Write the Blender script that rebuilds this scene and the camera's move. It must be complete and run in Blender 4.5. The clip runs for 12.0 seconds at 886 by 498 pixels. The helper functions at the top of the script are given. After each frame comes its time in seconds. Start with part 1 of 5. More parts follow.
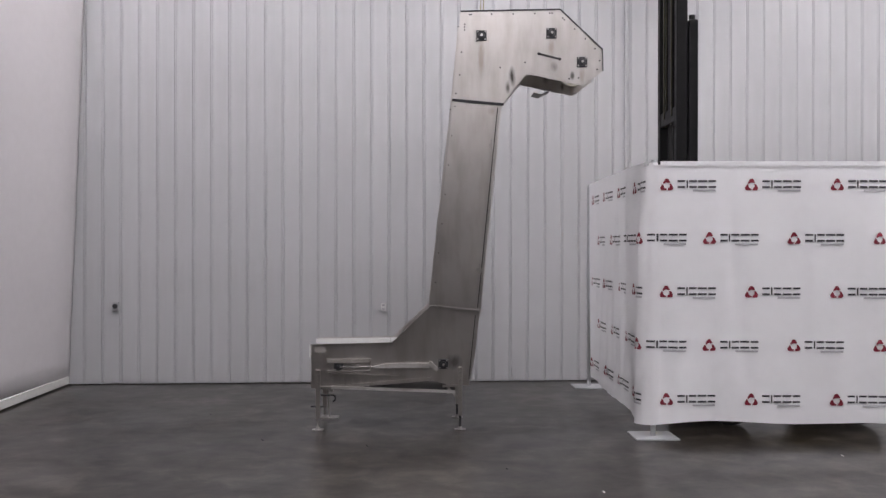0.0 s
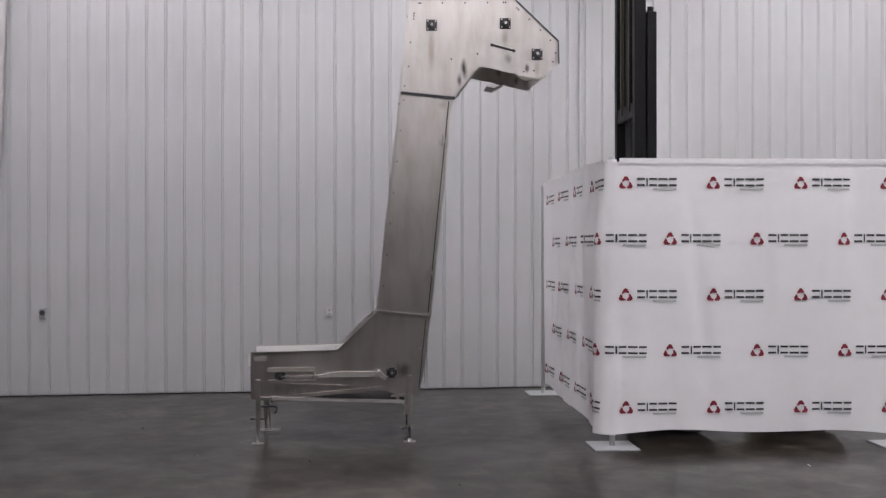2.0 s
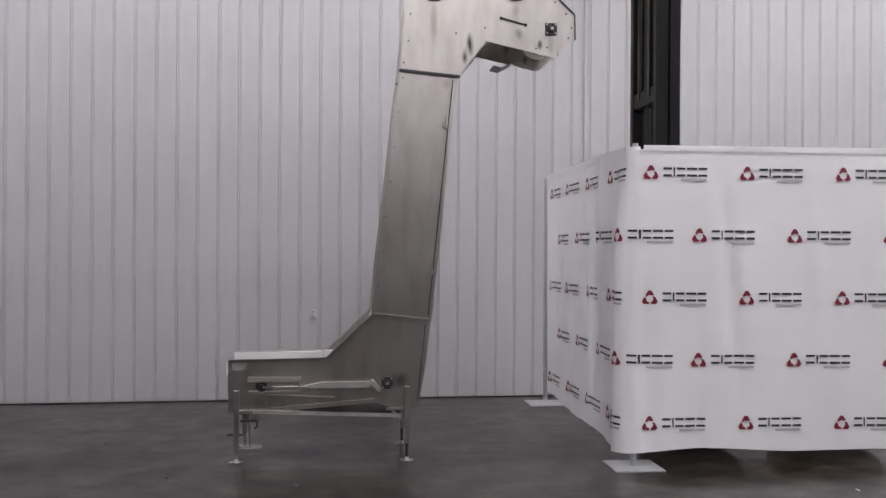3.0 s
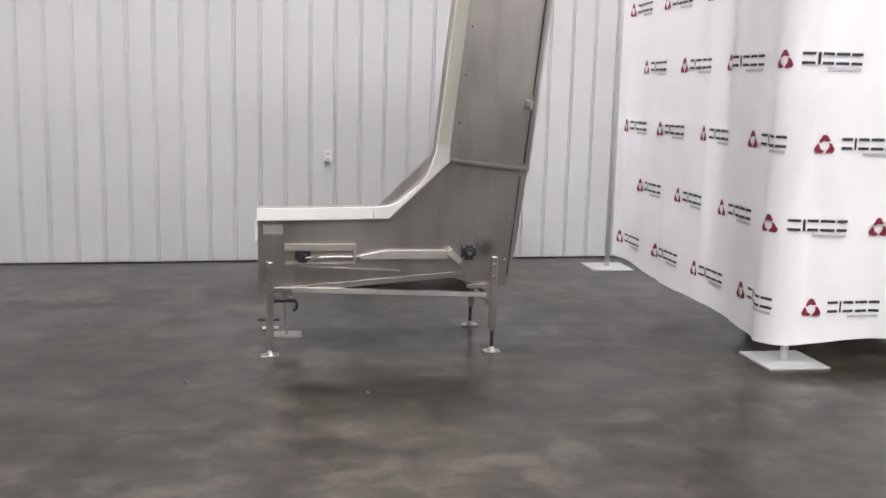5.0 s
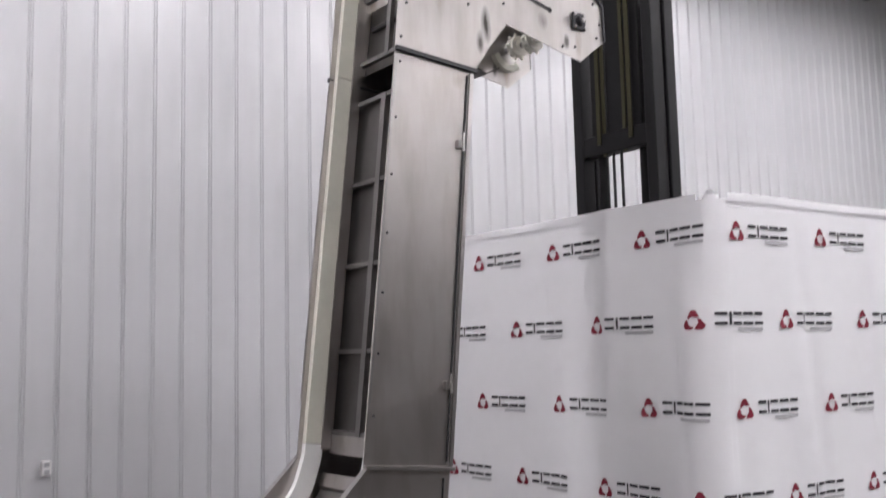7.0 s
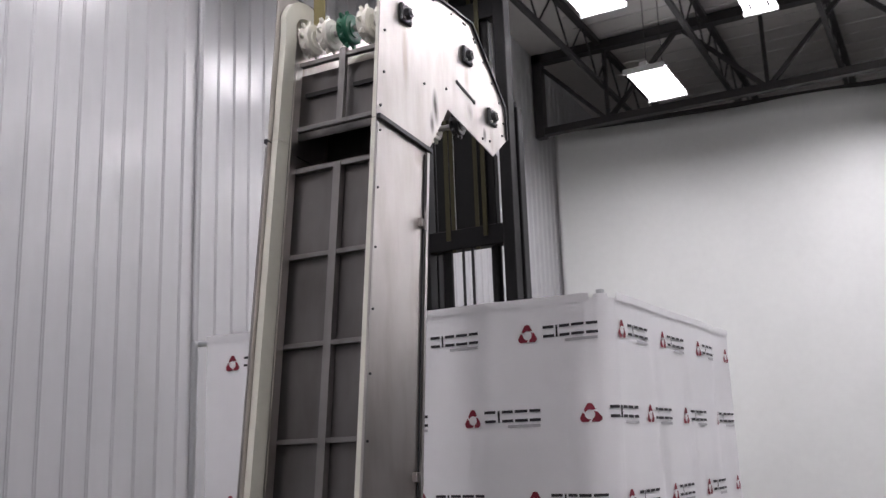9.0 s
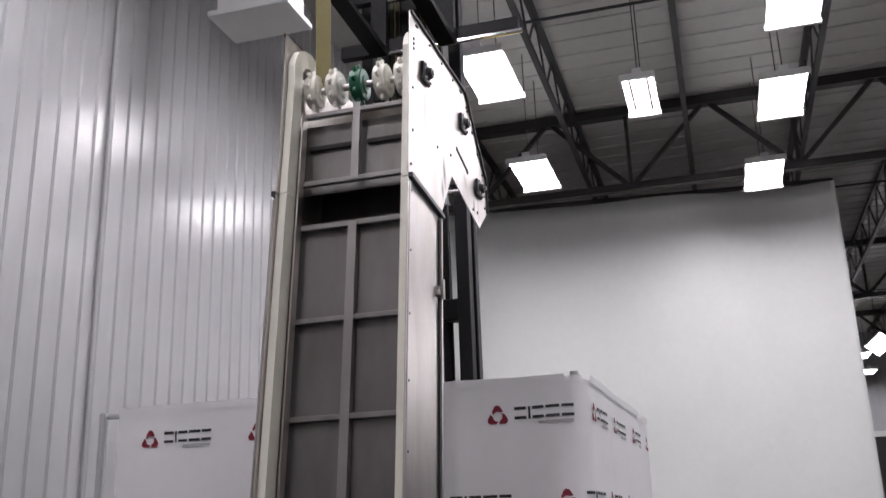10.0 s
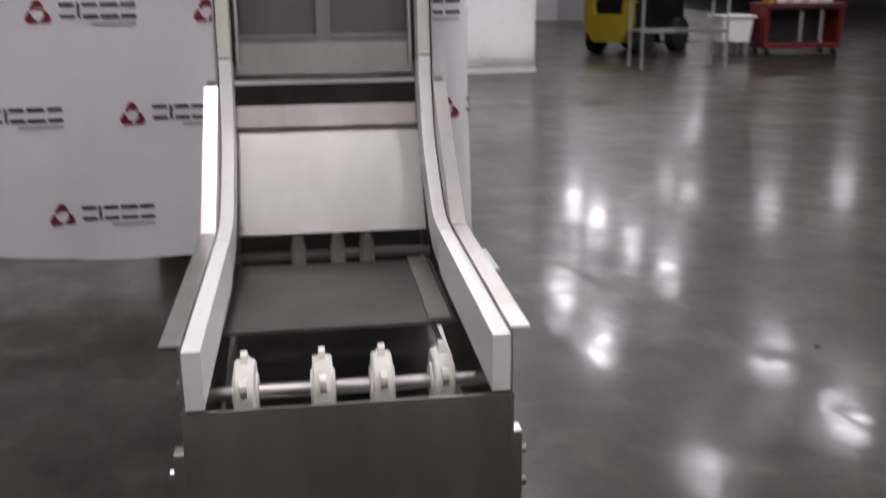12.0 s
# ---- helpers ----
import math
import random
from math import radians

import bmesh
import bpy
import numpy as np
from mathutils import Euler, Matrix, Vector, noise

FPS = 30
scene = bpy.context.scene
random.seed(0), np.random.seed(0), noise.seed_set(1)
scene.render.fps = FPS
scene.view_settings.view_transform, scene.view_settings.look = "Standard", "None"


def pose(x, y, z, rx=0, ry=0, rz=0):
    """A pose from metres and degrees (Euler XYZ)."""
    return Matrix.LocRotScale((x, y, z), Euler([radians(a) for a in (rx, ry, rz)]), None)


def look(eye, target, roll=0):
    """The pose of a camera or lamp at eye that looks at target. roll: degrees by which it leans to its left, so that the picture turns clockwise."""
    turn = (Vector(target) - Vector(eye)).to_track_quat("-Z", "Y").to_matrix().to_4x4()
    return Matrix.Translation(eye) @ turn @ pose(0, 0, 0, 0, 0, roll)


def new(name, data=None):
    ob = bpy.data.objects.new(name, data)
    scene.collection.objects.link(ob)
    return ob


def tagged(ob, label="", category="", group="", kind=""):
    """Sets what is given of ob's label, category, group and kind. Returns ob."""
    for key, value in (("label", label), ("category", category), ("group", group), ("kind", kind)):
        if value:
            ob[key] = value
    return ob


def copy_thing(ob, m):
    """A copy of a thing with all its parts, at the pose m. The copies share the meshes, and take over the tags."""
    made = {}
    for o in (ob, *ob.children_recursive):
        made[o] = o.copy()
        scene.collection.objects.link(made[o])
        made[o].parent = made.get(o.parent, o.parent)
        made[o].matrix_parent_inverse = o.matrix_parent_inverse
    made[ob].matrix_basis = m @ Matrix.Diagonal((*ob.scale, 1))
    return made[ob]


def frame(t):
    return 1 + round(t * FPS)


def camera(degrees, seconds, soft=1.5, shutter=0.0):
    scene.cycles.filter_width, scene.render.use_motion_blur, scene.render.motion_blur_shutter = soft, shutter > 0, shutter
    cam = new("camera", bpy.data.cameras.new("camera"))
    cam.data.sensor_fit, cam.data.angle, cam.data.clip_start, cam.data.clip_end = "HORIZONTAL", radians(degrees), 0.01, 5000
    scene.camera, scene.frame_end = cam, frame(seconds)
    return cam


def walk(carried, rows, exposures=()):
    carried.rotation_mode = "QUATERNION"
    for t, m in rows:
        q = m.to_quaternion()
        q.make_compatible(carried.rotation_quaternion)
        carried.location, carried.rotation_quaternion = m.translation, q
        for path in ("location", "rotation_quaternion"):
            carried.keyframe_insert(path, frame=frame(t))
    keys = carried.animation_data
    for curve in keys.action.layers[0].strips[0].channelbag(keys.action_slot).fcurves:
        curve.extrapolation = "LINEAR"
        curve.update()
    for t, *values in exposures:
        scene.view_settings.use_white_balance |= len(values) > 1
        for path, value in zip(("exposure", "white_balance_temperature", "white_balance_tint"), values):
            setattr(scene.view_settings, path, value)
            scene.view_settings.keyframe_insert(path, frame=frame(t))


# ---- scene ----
cam = camera(50.0, 12.0, soft=1.4, shutter=0.35)
PATH = [
    (0, (-0.124, 0.722, 1.669), (-0.072, 2.721, 1.668), 0.1),
    (0.5, (-0.143, 0.721, 1.678), (-0.1, 2.721, 1.698), 0.5),
    (1, (-0.164, 0.73, 1.678), (-0.123, 2.729, 1.711), 0.6),
    (1.5, (-0.166, 0.853, 1.651), (-0.085, 2.851, 1.672), 0.3),
    (2, (-0.097, 1.196, 1.649), (0.06, 3.19, 1.656), -0.0),
    (2.5, (-0.177, 1.627, 1.623), (-0.005, 3.619, 1.613), 0.7),
    (3, (-0.247, 2.084, 1.618), (-0.036, 4.073, 1.626), 0.4),
    (3.5, (-0.33, 2.563, 1.59), (-0.17, 4.556, 1.551), 0.8),
    (3.7, (-0.402, 2.78, 1.56), (-0.276, 4.774, 1.459), 0.9),
    (5.3, (-1.178, 4.402, 1.511), (-0.761, 6.317, 1.11), 1.1),
    (5.5, (-1.3, 4.616, 1.492), (-0.839, 6.509, 1.037), 0.5),
    (5.9, (-1.50, 4.99, 1.516), (-0.933, 6.848, 1.039), -0.9),
    (6, (-1.55, 5.113, 1.527), (-0.911, 6.967, 1.134), -0.4),
    (6.2, (-1.692, 5.324, 1.543), (-0.828, 7.115, 1.337), 0.1),
    (6.5, (-1.909, 5.533, 1.563), (-0.888, 7.252, 1.552), -0.7),
    (7, (-2.219, 5.927, 1.617), (-1.032, 7.521, 1.837), -1.4),
    (7.5, (-2.547, 6.21, 1.62), (-1.206, 7.645, 1.995), -1.3),
    (7.7, (-2.664, 6.328, 1.612), (-1.28, 7.714, 2.017), -1.2),
    (9.3, (-3.27, 7.673, 1.556), (-1.499, 8.495, 1.993), -1.7),
    (9.5, (-3.304, 7.878, 1.558), (-1.513, 8.639, 2.023), -1.4),
    (10, (-3.337, 8.342, 1.578), (-1.499, 8.87, 2.163), -1.9),
    (10.5, (-3.23, 8.789, 1.54), (-1.3, 9.167, 1.903), -1.2),
    (11, (-3.095, 9.189, 1.559), (-1.102, 9.348, 1.62), -1.4),
    (11.5, (-2.953, 9.535, 1.492), (-0.971, 9.518, 1.228), -1.3),
    (11.7, (-2.858, 9.666, 1.463), (-0.894, 9.579, 1.094), -1.3),
    (12, (-2.735, 9.851, 1.405), (-0.828, 9.586, 0.865), -0.5),
]
EXPOSE = [(0, 0.0, 6300, 17), (3.7, 0.0, 6300, 17), (5.3, 1.15, 6450, 12), (5.7, 1.2, 6430, 12), (6.0, 1.45, 6400, 13), (6.5, 1.0, 6250, 15), (7.0, 0.4, 6250, 16),
          (7.5, -0.05, 6250, 17), (9.5, -0.2, 6250, 17), (10.5, -0.38, 6250, 18), (11.0, -0.32, 6250, 18), (11.5, -0.1, 6280, 18), (12.0, 0.0, 6300, 18)]
walk(cam, [(t, look(eye, target, roll)) for t, eye, target, roll in PATH], EXPOSE)

# ---------------------------------------------------------------- world and lamps
world = bpy.data.worlds.new("hall_air")
world.use_nodes = True
world.node_tree.nodes["Background"].inputs[0].default_value = (0.9, 0.95, 1.0, 1)
world.node_tree.nodes["Background"].inputs[1].default_value = 0.02
scene.world = world

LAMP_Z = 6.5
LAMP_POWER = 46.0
# rows of high-bay fittings over the hall floor; unseen ones continue the rows
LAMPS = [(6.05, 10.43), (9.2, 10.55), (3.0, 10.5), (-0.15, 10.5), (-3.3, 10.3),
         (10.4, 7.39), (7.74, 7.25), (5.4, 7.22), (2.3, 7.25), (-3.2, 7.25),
         # the two at y -7.2 are unseen, added to brighten the head plate
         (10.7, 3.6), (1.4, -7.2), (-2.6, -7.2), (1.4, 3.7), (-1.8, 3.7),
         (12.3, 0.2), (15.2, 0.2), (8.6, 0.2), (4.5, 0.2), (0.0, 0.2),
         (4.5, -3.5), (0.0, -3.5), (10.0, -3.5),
         # all unseen: added to brighten the far wall, four behind the curtain
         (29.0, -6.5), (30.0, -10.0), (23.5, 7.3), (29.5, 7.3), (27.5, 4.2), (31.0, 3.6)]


# ---------------------------------------------------------------- materials
def material(name):
    m = bpy.data.materials.new(name)
    m.use_nodes = True
    return m, m.node_tree.nodes, m.node_tree.links, m.node_tree.nodes["Principled BSDF"]


def noise_tex(nodes, links, scale, detail=4, coords="Object", stretch=(1, 1, 1)):
    tc = nodes.new("ShaderNodeTexCoord")
    mp = nodes.new("ShaderNodeMapping")
    mp.inputs["Scale"].default_value = stretch
    tx = nodes.new("ShaderNodeTexNoise")
    tx.inputs["Scale"].default_value = scale
    tx.inputs["Detail"].default_value = detail
    links.new(tc.outputs[coords], mp.inputs[0])
    links.new(mp.outputs[0], tx.inputs["Vector"])
    return tx


def ramp(nodes, links, source, stops):
    cr = nodes.new("ShaderNodeValToRGB")
    el = cr.color_ramp.elements
    while len(el) < len(stops):
        el.new(0.5)
    for e, (p, c) in zip(el, stops):
        e.position = p
        e.color = c if len(c) == 4 else (*c, 1)
    links.new(source, cr.inputs[0])
    return cr


def bump(nodes, links, source, bsdf, strength, distance):
    b = nodes.new("ShaderNodeBump")
    b.inputs["Strength"].default_value = strength
    b.inputs["Distance"].default_value = distance
    links.new(source, b.inputs["Height"])
    links.new(b.outputs[0], bsdf.inputs["Normal"])
    return b


def grey(v):
    return (v, v, v, 1)


def simple(name, colour, rough=0.5, metal=0.0, vary=0.12, scale=6.0, bumpy=0.0, stretch=(1, 1, 1), rough_vary=0.1):
    """A surface with two scales of tone and gloss variation."""
    m, n, l, b = material(name)
    t1 = noise_tex(n, l, scale, 5, stretch=stretch)
    t2 = noise_tex(n, l, scale * 9, 3, stretch=stretch)
    mx = n.new("ShaderNodeMix")
    mx.inputs[0].default_value = 0.4
    l.new(t1.outputs["Fac"], mx.inputs[2])
    l.new(t2.outputs["Fac"], mx.inputs[3])
    lo = [c * (1 - vary) for c in colour]
    hi = [min(1, c * (1 + vary)) for c in colour]
    cr = ramp(n, l, mx.outputs[0], [(0.2, lo), (0.8, hi)])
    l.new(cr.outputs[0], b.inputs["Base Color"])
    rr = ramp(n, l, t1.outputs["Fac"], [(0.15, grey(max(0.02, rough - rough_vary))), (0.85, grey(min(1, rough + rough_vary)))])
    l.new(rr.outputs[0], b.inputs["Roughness"])
    b.inputs["Metallic"].default_value = metal
    if bumpy:
        bump(n, l, mx.outputs[0], b, 0.4, bumpy)
    return m


def steel(name, colour, rough, streak=(1, 1, 1), vary=0.17, scale=2.2, marks=0.5):
    """Brushed stainless sheet with cloudy wear and stains."""
    m, n, l, b = material(name)
    cloud = noise_tex(n, l, scale, 6)
    grain = noise_tex(n, l, 60, 3, stretch=streak)
    stain = noise_tex(n, l, 8, 3, stretch=(1.3, 1.3, 0.3))
    lo = [c * (1 - vary) for c in colour]
    hi = [min(1, c * (1 + vary)) for c in colour]
    cr = ramp(n, l, cloud.outputs["Fac"], [(0.15, lo), (0.85, hi)])
    st = ramp(n, l, stain.outputs["Fac"], [(0.15, (0.55, 0.50, 0.44)), (0.60, (1, 1, 1))])
    mx = n.new("ShaderNodeMix")
    mx.data_type = "RGBA"
    mx.blend_type = "MULTIPLY"
    mx.inputs[0].default_value = marks
    l.new(cr.outputs[0], mx.inputs[6])
    l.new(st.outputs[0], mx.inputs[7])
    l.new(mx.outputs[2], b.inputs["Base Color"])
    rr = ramp(n, l, cloud.outputs["Fac"], [(0.1, grey(max(rough, 0.29))), (0.9, grey(rough + 0.12))])
    l.new(rr.outputs[0], b.inputs["Roughness"])
    b.inputs["Metallic"].default_value = 1.0
    fine = bump(n, l, grain.outputs["Fac"], b, 0.12, 0.002)
    dent = noise_tex(n, l, 2.8, 1)
    warp = n.new("ShaderNodeBump")
    warp.inputs["Strength"].default_value = 0.12
    warp.inputs["Distance"].default_value = 0.03
    l.new(dent.outputs["Fac"], warp.inputs["Height"])
    l.new(warp.outputs[0], fine.inputs["Normal"])
    return m


def concrete_floor():
    """Sealed and burnished warehouse concrete: brown-grey clouds, dark blotches, fine specks, a worn and rippled gloss coat."""
    m, n, l, b = material("sealed_concrete")
    big = noise_tex(n, l, 0.5, 4)
    mid = noise_tex(n, l, 3.2, 8)
    blot = noise_tex(n, l, 6.5, 6, stretch=(0.8, 1.25, 1))
    fine = noise_tex(n, l, 60, 4)
    wear = noise_tex(n, l, 1.3, 5)
    mid.inputs["Distortion"].default_value = 0.35
    mid.inputs["Roughness"].default_value = 0.62
    blot.inputs["Distortion"].default_value = 0.9
    mx = n.new("ShaderNodeMix")
    mx.inputs[0].default_value = 0.62
    l.new(big.outputs["Fac"], mx.inputs[2])
    l.new(mid.outputs["Fac"], mx.inputs[3])
    cr = ramp(n, l, mx.outputs[0], [(0.38, (0.010, 0.0083, 0.0066)), (0.5, (0.026, 0.0217, 0.0172)), (0.61, (0.056, 0.048, 0.039))])
    cr.color_ramp.interpolation = "EASE"
    br = ramp(n, l, blot.outputs["Fac"], [(0.36, grey(0.45)), (0.46, grey(0.95)), (0.64, grey(1.28))])
    fr = ramp(n, l, fine.outputs["Fac"], [(0.2, grey(0.80)), (0.8, grey(1.10))])
    last = cr
    for other, amount in ((br, 0.75), (fr, 1.0)):
        mm = n.new("ShaderNodeMix")
        mm.data_type = "RGBA"
        mm.blend_type = "MULTIPLY"
        mm.inputs[0].default_value = amount
        l.new(last.outputs[0] if last is cr else last.outputs[2], mm.inputs[6])
        l.new(other.outputs[0], mm.inputs[7])
        last = mm
    l.new(last.outputs[2], b.inputs["Base Color"])
    rr = ramp(n, l, mx.outputs[0], [(0.3, grey(0.38)), (0.7, grey(0.27))])
    l.new(rr.outputs[0], b.inputs["Roughness"])
    b.inputs["Specular IOR Level"].default_value = 0.16
    cw = ramp(n, l, wear.outputs["Fac"], [(0.34, grey(0.10)), (0.62, grey(0.50))])
    l.new(cw.outputs[0], b.inputs["Coat Weight"])
    cc = ramp(n, l, blot.outputs["Fac"], [(0.36, grey(0.20)), (0.60, grey(0.075))])
    l.new(cc.outputs[0], b.inputs["Coat Roughness"])
    swell = noise_tex(n, l, 4.0, 3)
    cb = n.new("ShaderNodeBump")
    cb.inputs["Strength"].default_value = 0.20
    cb.inputs["Distance"].default_value = 0.008
    l.new(swell.outputs["Fac"], cb.inputs["Height"])
    cb2 = n.new("ShaderNodeBump")
    cb2.inputs["Strength"].default_value = 0.18
    cb2.inputs["Distance"].default_value = 0.003
    l.new(mid.outputs["Fac"], cb2.inputs["Height"])
    l.new(cb.outputs[0], cb2.inputs["Normal"])
    l.new(cb2.outputs[0], b.inputs["Coat Normal"])
    bump(n, l, blot.outputs["Fac"], b, 0.03, 0.003)
    return m


def glowing(name, colour, strength):
    m, n, l, b = material(name)
    b.inputs["Base Color"].default_value = (*colour, 1)
    b.inputs["Emission Color"].default_value = (*colour, 1)
    b.inputs["Emission Strength"].default_value = strength
    return m


def liner_paint():
    """Semi-gloss white coil-coated sheet with faint upright waves and dust."""
    m, n, l, b = material("white_liner_panel")
    cloud = noise_tex(n, l, 0.7, 5)
    wave = noise_tex(n, l, 2.0, 2, stretch=(3.0, 3.0, 0.12))
    grime = noise_tex(n, l, 5.0, 6, stretch=(1, 1, 0.25))
    cr = ramp(n, l, cloud.outputs["Fac"], [(0.2, (0.43, 0.43, 0.44)), (0.8, (0.50, 0.50, 0.51))])
    gr = ramp(n, l, grime.outputs["Fac"], [(0.30, (0.93, 0.925, 0.92)), (0.55, (1, 1, 1))])
    mm = n.new("ShaderNodeMix")
    mm.data_type = "RGBA"
    mm.blend_type = "MULTIPLY"
    mm.inputs[0].default_value = 0.8
    l.new(cr.outputs[0], mm.inputs[6])
    l.new(gr.outputs[0], mm.inputs[7])
    info = n.new("ShaderNodeObjectInfo")
    tone = ramp(n, l, info.outputs["Random"], [(0.0, grey(0.965)), (1.0, grey(1.0))])
    m2 = n.new("ShaderNodeMix")
    m2.data_type = "RGBA"
    m2.blend_type = "MULTIPLY"
    m2.inputs[0].default_value = 1.0
    l.new(mm.outputs[2], m2.inputs[6])
    l.new(tone.outputs[0], m2.inputs[7])
    l.new(m2.outputs[2], b.inputs["Base Color"])
    rr = ramp(n, l, grime.outputs["Fac"], [(0.2, grey(0.19)), (0.8, grey(0.265))])
    b.inputs["Specular IOR Level"].default_value = 0.36
    l.new(rr.outputs[0], b.inputs["Roughness"])
    bump(n, l, wave.outputs["Fac"], b, 0.25, 0.012)
    return m


M_FLOOR = concrete_floor()
M_WALL = liner_paint()
M_CURTAIN = simple("white_vinyl_curtain", (0.82, 0.83, 0.81), 0.5, 0.0, 0.05, 1.1, 0.003, rough_vary=0.1)


def soiled_foot(m):
    """Scuffed, splashed lower band of a curtain that brushes the floor."""
    n, l = m.node_tree.nodes, m.node_tree.links
    b = n["Principled BSDF"]
    tc = n.new("ShaderNodeTexCoord")
    sep = n.new("ShaderNodeSeparateXYZ")
    l.new(tc.outputs["Object"], sep.inputs[0])
    band = ramp(n, l, sep.outputs["Z"], [(0.02, grey(1.0)), (0.75, grey(0.0))])
    tx = noise_tex(n, l, 2.6, 7, stretch=(1, 1, 0.6))
    mul = n.new("ShaderNodeMath")
    mul.operation = "MULTIPLY"
    l.new(band.outputs[0], mul.inputs[0])
    l.new(tx.outputs["Fac"], mul.inputs[1])
    cr = ramp(n, l, mul.outputs[0], [(0.22, grey(0.0)), (0.62, grey(0.55))])
    mx = n.new("ShaderNodeMix")
    mx.data_type = "RGBA"
    old = b.inputs["Base Color"].links[0].from_socket
    l.new(cr.outputs[0], mx.inputs[0])
    l.new(old, mx.inputs[6])
    mx.inputs[7].default_value = (0.38, 0.36, 0.32, 1)
    l.new(mx.outputs[2], b.inputs["Base Color"])


soiled_foot(M_CURTAIN)
# pinkish grey vinyl, darker than the partition curtain's
M_CURTAIN_PINKISH = simple("pinkish_grey_vinyl_curtain", (0.63, 0.60, 0.61), 0.5, 0.0, 0.06, 1.1, 0.003, rough_vary=0.1)
M_HEM = simple("curtain_hem_vinyl", (0.60, 0.60, 0.57), 0.55, 0.0, 0.12, 3.0)
M_BANNER = simple("matte_banner_fabric", (0.84, 0.835, 0.845), 0.75, 0.0, 0.03, 1.5, 0.0015)
M_RED = simple("printed_dark_red", (0.21, 0.012, 0.03), 0.7, 0.0, 0.08, 10)
M_INK = simple("printed_charcoal", (0.028, 0.027, 0.032), 0.7, 0.0, 0.1, 10)
M_GREYINK = simple("printed_pale_grey", (0.46, 0.455, 0.47), 0.7, 0.0, 0.05, 10)
M_STEEL = steel("worn_stainless_sheet", (0.53, 0.50, 0.48), 0.27, (1, 1, 14))
M_STEEL_HEAD = steel("bright_stainless_sheet", (0.52, 0.495, 0.475), 0.30, (1, 1, 14))


def scuffed(m, spots):
    """Smeared dirt of its own shape: each spot is a place, its half sizes and its colour."""
    n, l = m.node_tree.nodes, m.node_tree.links
    b = n["Principled BSDF"]
    for (x, z), (rx, rz), colour, amount in spots:
        tc = n.new("ShaderNodeTexCoord")
        mp = n.new("ShaderNodeMapping")
        mp.inputs["Location"].default_value = (-x / rx, 0, -z / rz)
        mp.inputs["Scale"].default_value = (1 / rx, 0, 1 / rz)
        l.new(tc.outputs["Object"], mp.inputs[0])
        gd = n.new("ShaderNodeTexGradient")
        gd.gradient_type = "SPHERICAL"
        l.new(mp.outputs[0], gd.inputs[0])
        tx = noise_tex(n, l, 14, 6, stretch=(1.6, 1, 0.5))
        mul = n.new("ShaderNodeMath")
        mul.operation = "MULTIPLY"
        l.new(gd.outputs["Fac"], mul.inputs[0])
        l.new(tx.outputs["Fac"], mul.inputs[1])
        cr = ramp(n, l, mul.outputs[0], [(0.10, grey(0.0)), (0.42, grey(amount))])
        mx = n.new("ShaderNodeMix")
        mx.data_type = "RGBA"
        old = b.inputs["Base Color"].links[0].from_socket
        l.new(cr.outputs[0], mx.inputs[0])
        l.new(old, mx.inputs[6])
        mx.inputs[7].default_value = (*colour, 1)
        l.new(mx.outputs[2], b.inputs["Base Color"])
    return m


RUST, GREASE = (0.22, 0.15, 0.09), (0.05, 0.045, 0.038)
scuffed(M_STEEL_HEAD, [((0.455, 3.42), (0.05, 0.26), RUST, 0.45), ((1.106, 3.53), (0.045, 0.16), RUST, 0.35), ((1.389, 3.27), (0.04, 0.13), RUST, 0.4),
                       ((0.74, 3.24), (0.05, 0.13), GREASE, 0.95), ((0.70, 3.15), (0.035, 0.09), GREASE, 0.8), ((1.13, 3.34), (0.05, 0.07), GREASE, 0.45), ((1.30, 3.26), (0.03, 0.06), GREASE, 0.8)])
scuffed(M_STEEL, [((0.56, 2.93), (0.07, 0.06), RUST, 0.3), ((0.2, 0.62), (0.12, 0.10), GREASE, 0.6), ((-0.75, 0.47), (0.35, 0.10), GREASE, 0.35)])
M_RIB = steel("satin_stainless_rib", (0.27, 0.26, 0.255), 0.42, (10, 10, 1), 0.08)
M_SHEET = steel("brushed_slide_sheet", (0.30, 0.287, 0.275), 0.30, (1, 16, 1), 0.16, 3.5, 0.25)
M_STEEL_BAR = steel("polished_stainless_bar", (0.48, 0.46, 0.445), 0.30, (10, 10, 1), 0.1)
M_BRIGHT = steel("bright_stainless_strip", (0.72, 0.70, 0.68), 0.40, (10, 10, 1), 0.1)
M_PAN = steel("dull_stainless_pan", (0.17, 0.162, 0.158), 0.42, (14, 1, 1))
M_DARK = simple("dark_seam_and_gap_shade", (0.018, 0.017, 0.017), 0.7, 0.0, 0.3, 8)
M_IRON = simple("black_cast_housing", (0.022, 0.022, 0.025), 0.42, 0.0, 0.3, 20, 0.002)
M_PLASTIC = simple("white_plastic_guide", (0.83, 0.83, 0.81), 0.42, 0.0, 0.05, 4)
M_PLASTIC_AGED = simple("yellowed_plastic_guide", (0.70, 0.69, 0.60), 0.42, 0.0, 0.08, 3)
M_SPROCKET = simple("milky_sprocket_plastic", (0.80, 0.78, 0.70), 0.45, 0.0, 0.06, 12)
M_GREEN = simple("green_sprocket_plastic", (0.006, 0.11, 0.055), 0.4, 0.0, 0.2, 12)
M_MAST = simple("black_mast_paint", (0.008, 0.0075, 0.008), 0.5, 0.0, 0.35, 5, 0.001)
M_MAST.node_tree.nodes["Principled BSDF"].inputs["Specular IOR Level"].default_value = 0.18
M_CHROME = simple("chromed_ram", (0.75, 0.75, 0.76), 0.14, 1.0, 0.05, 8)
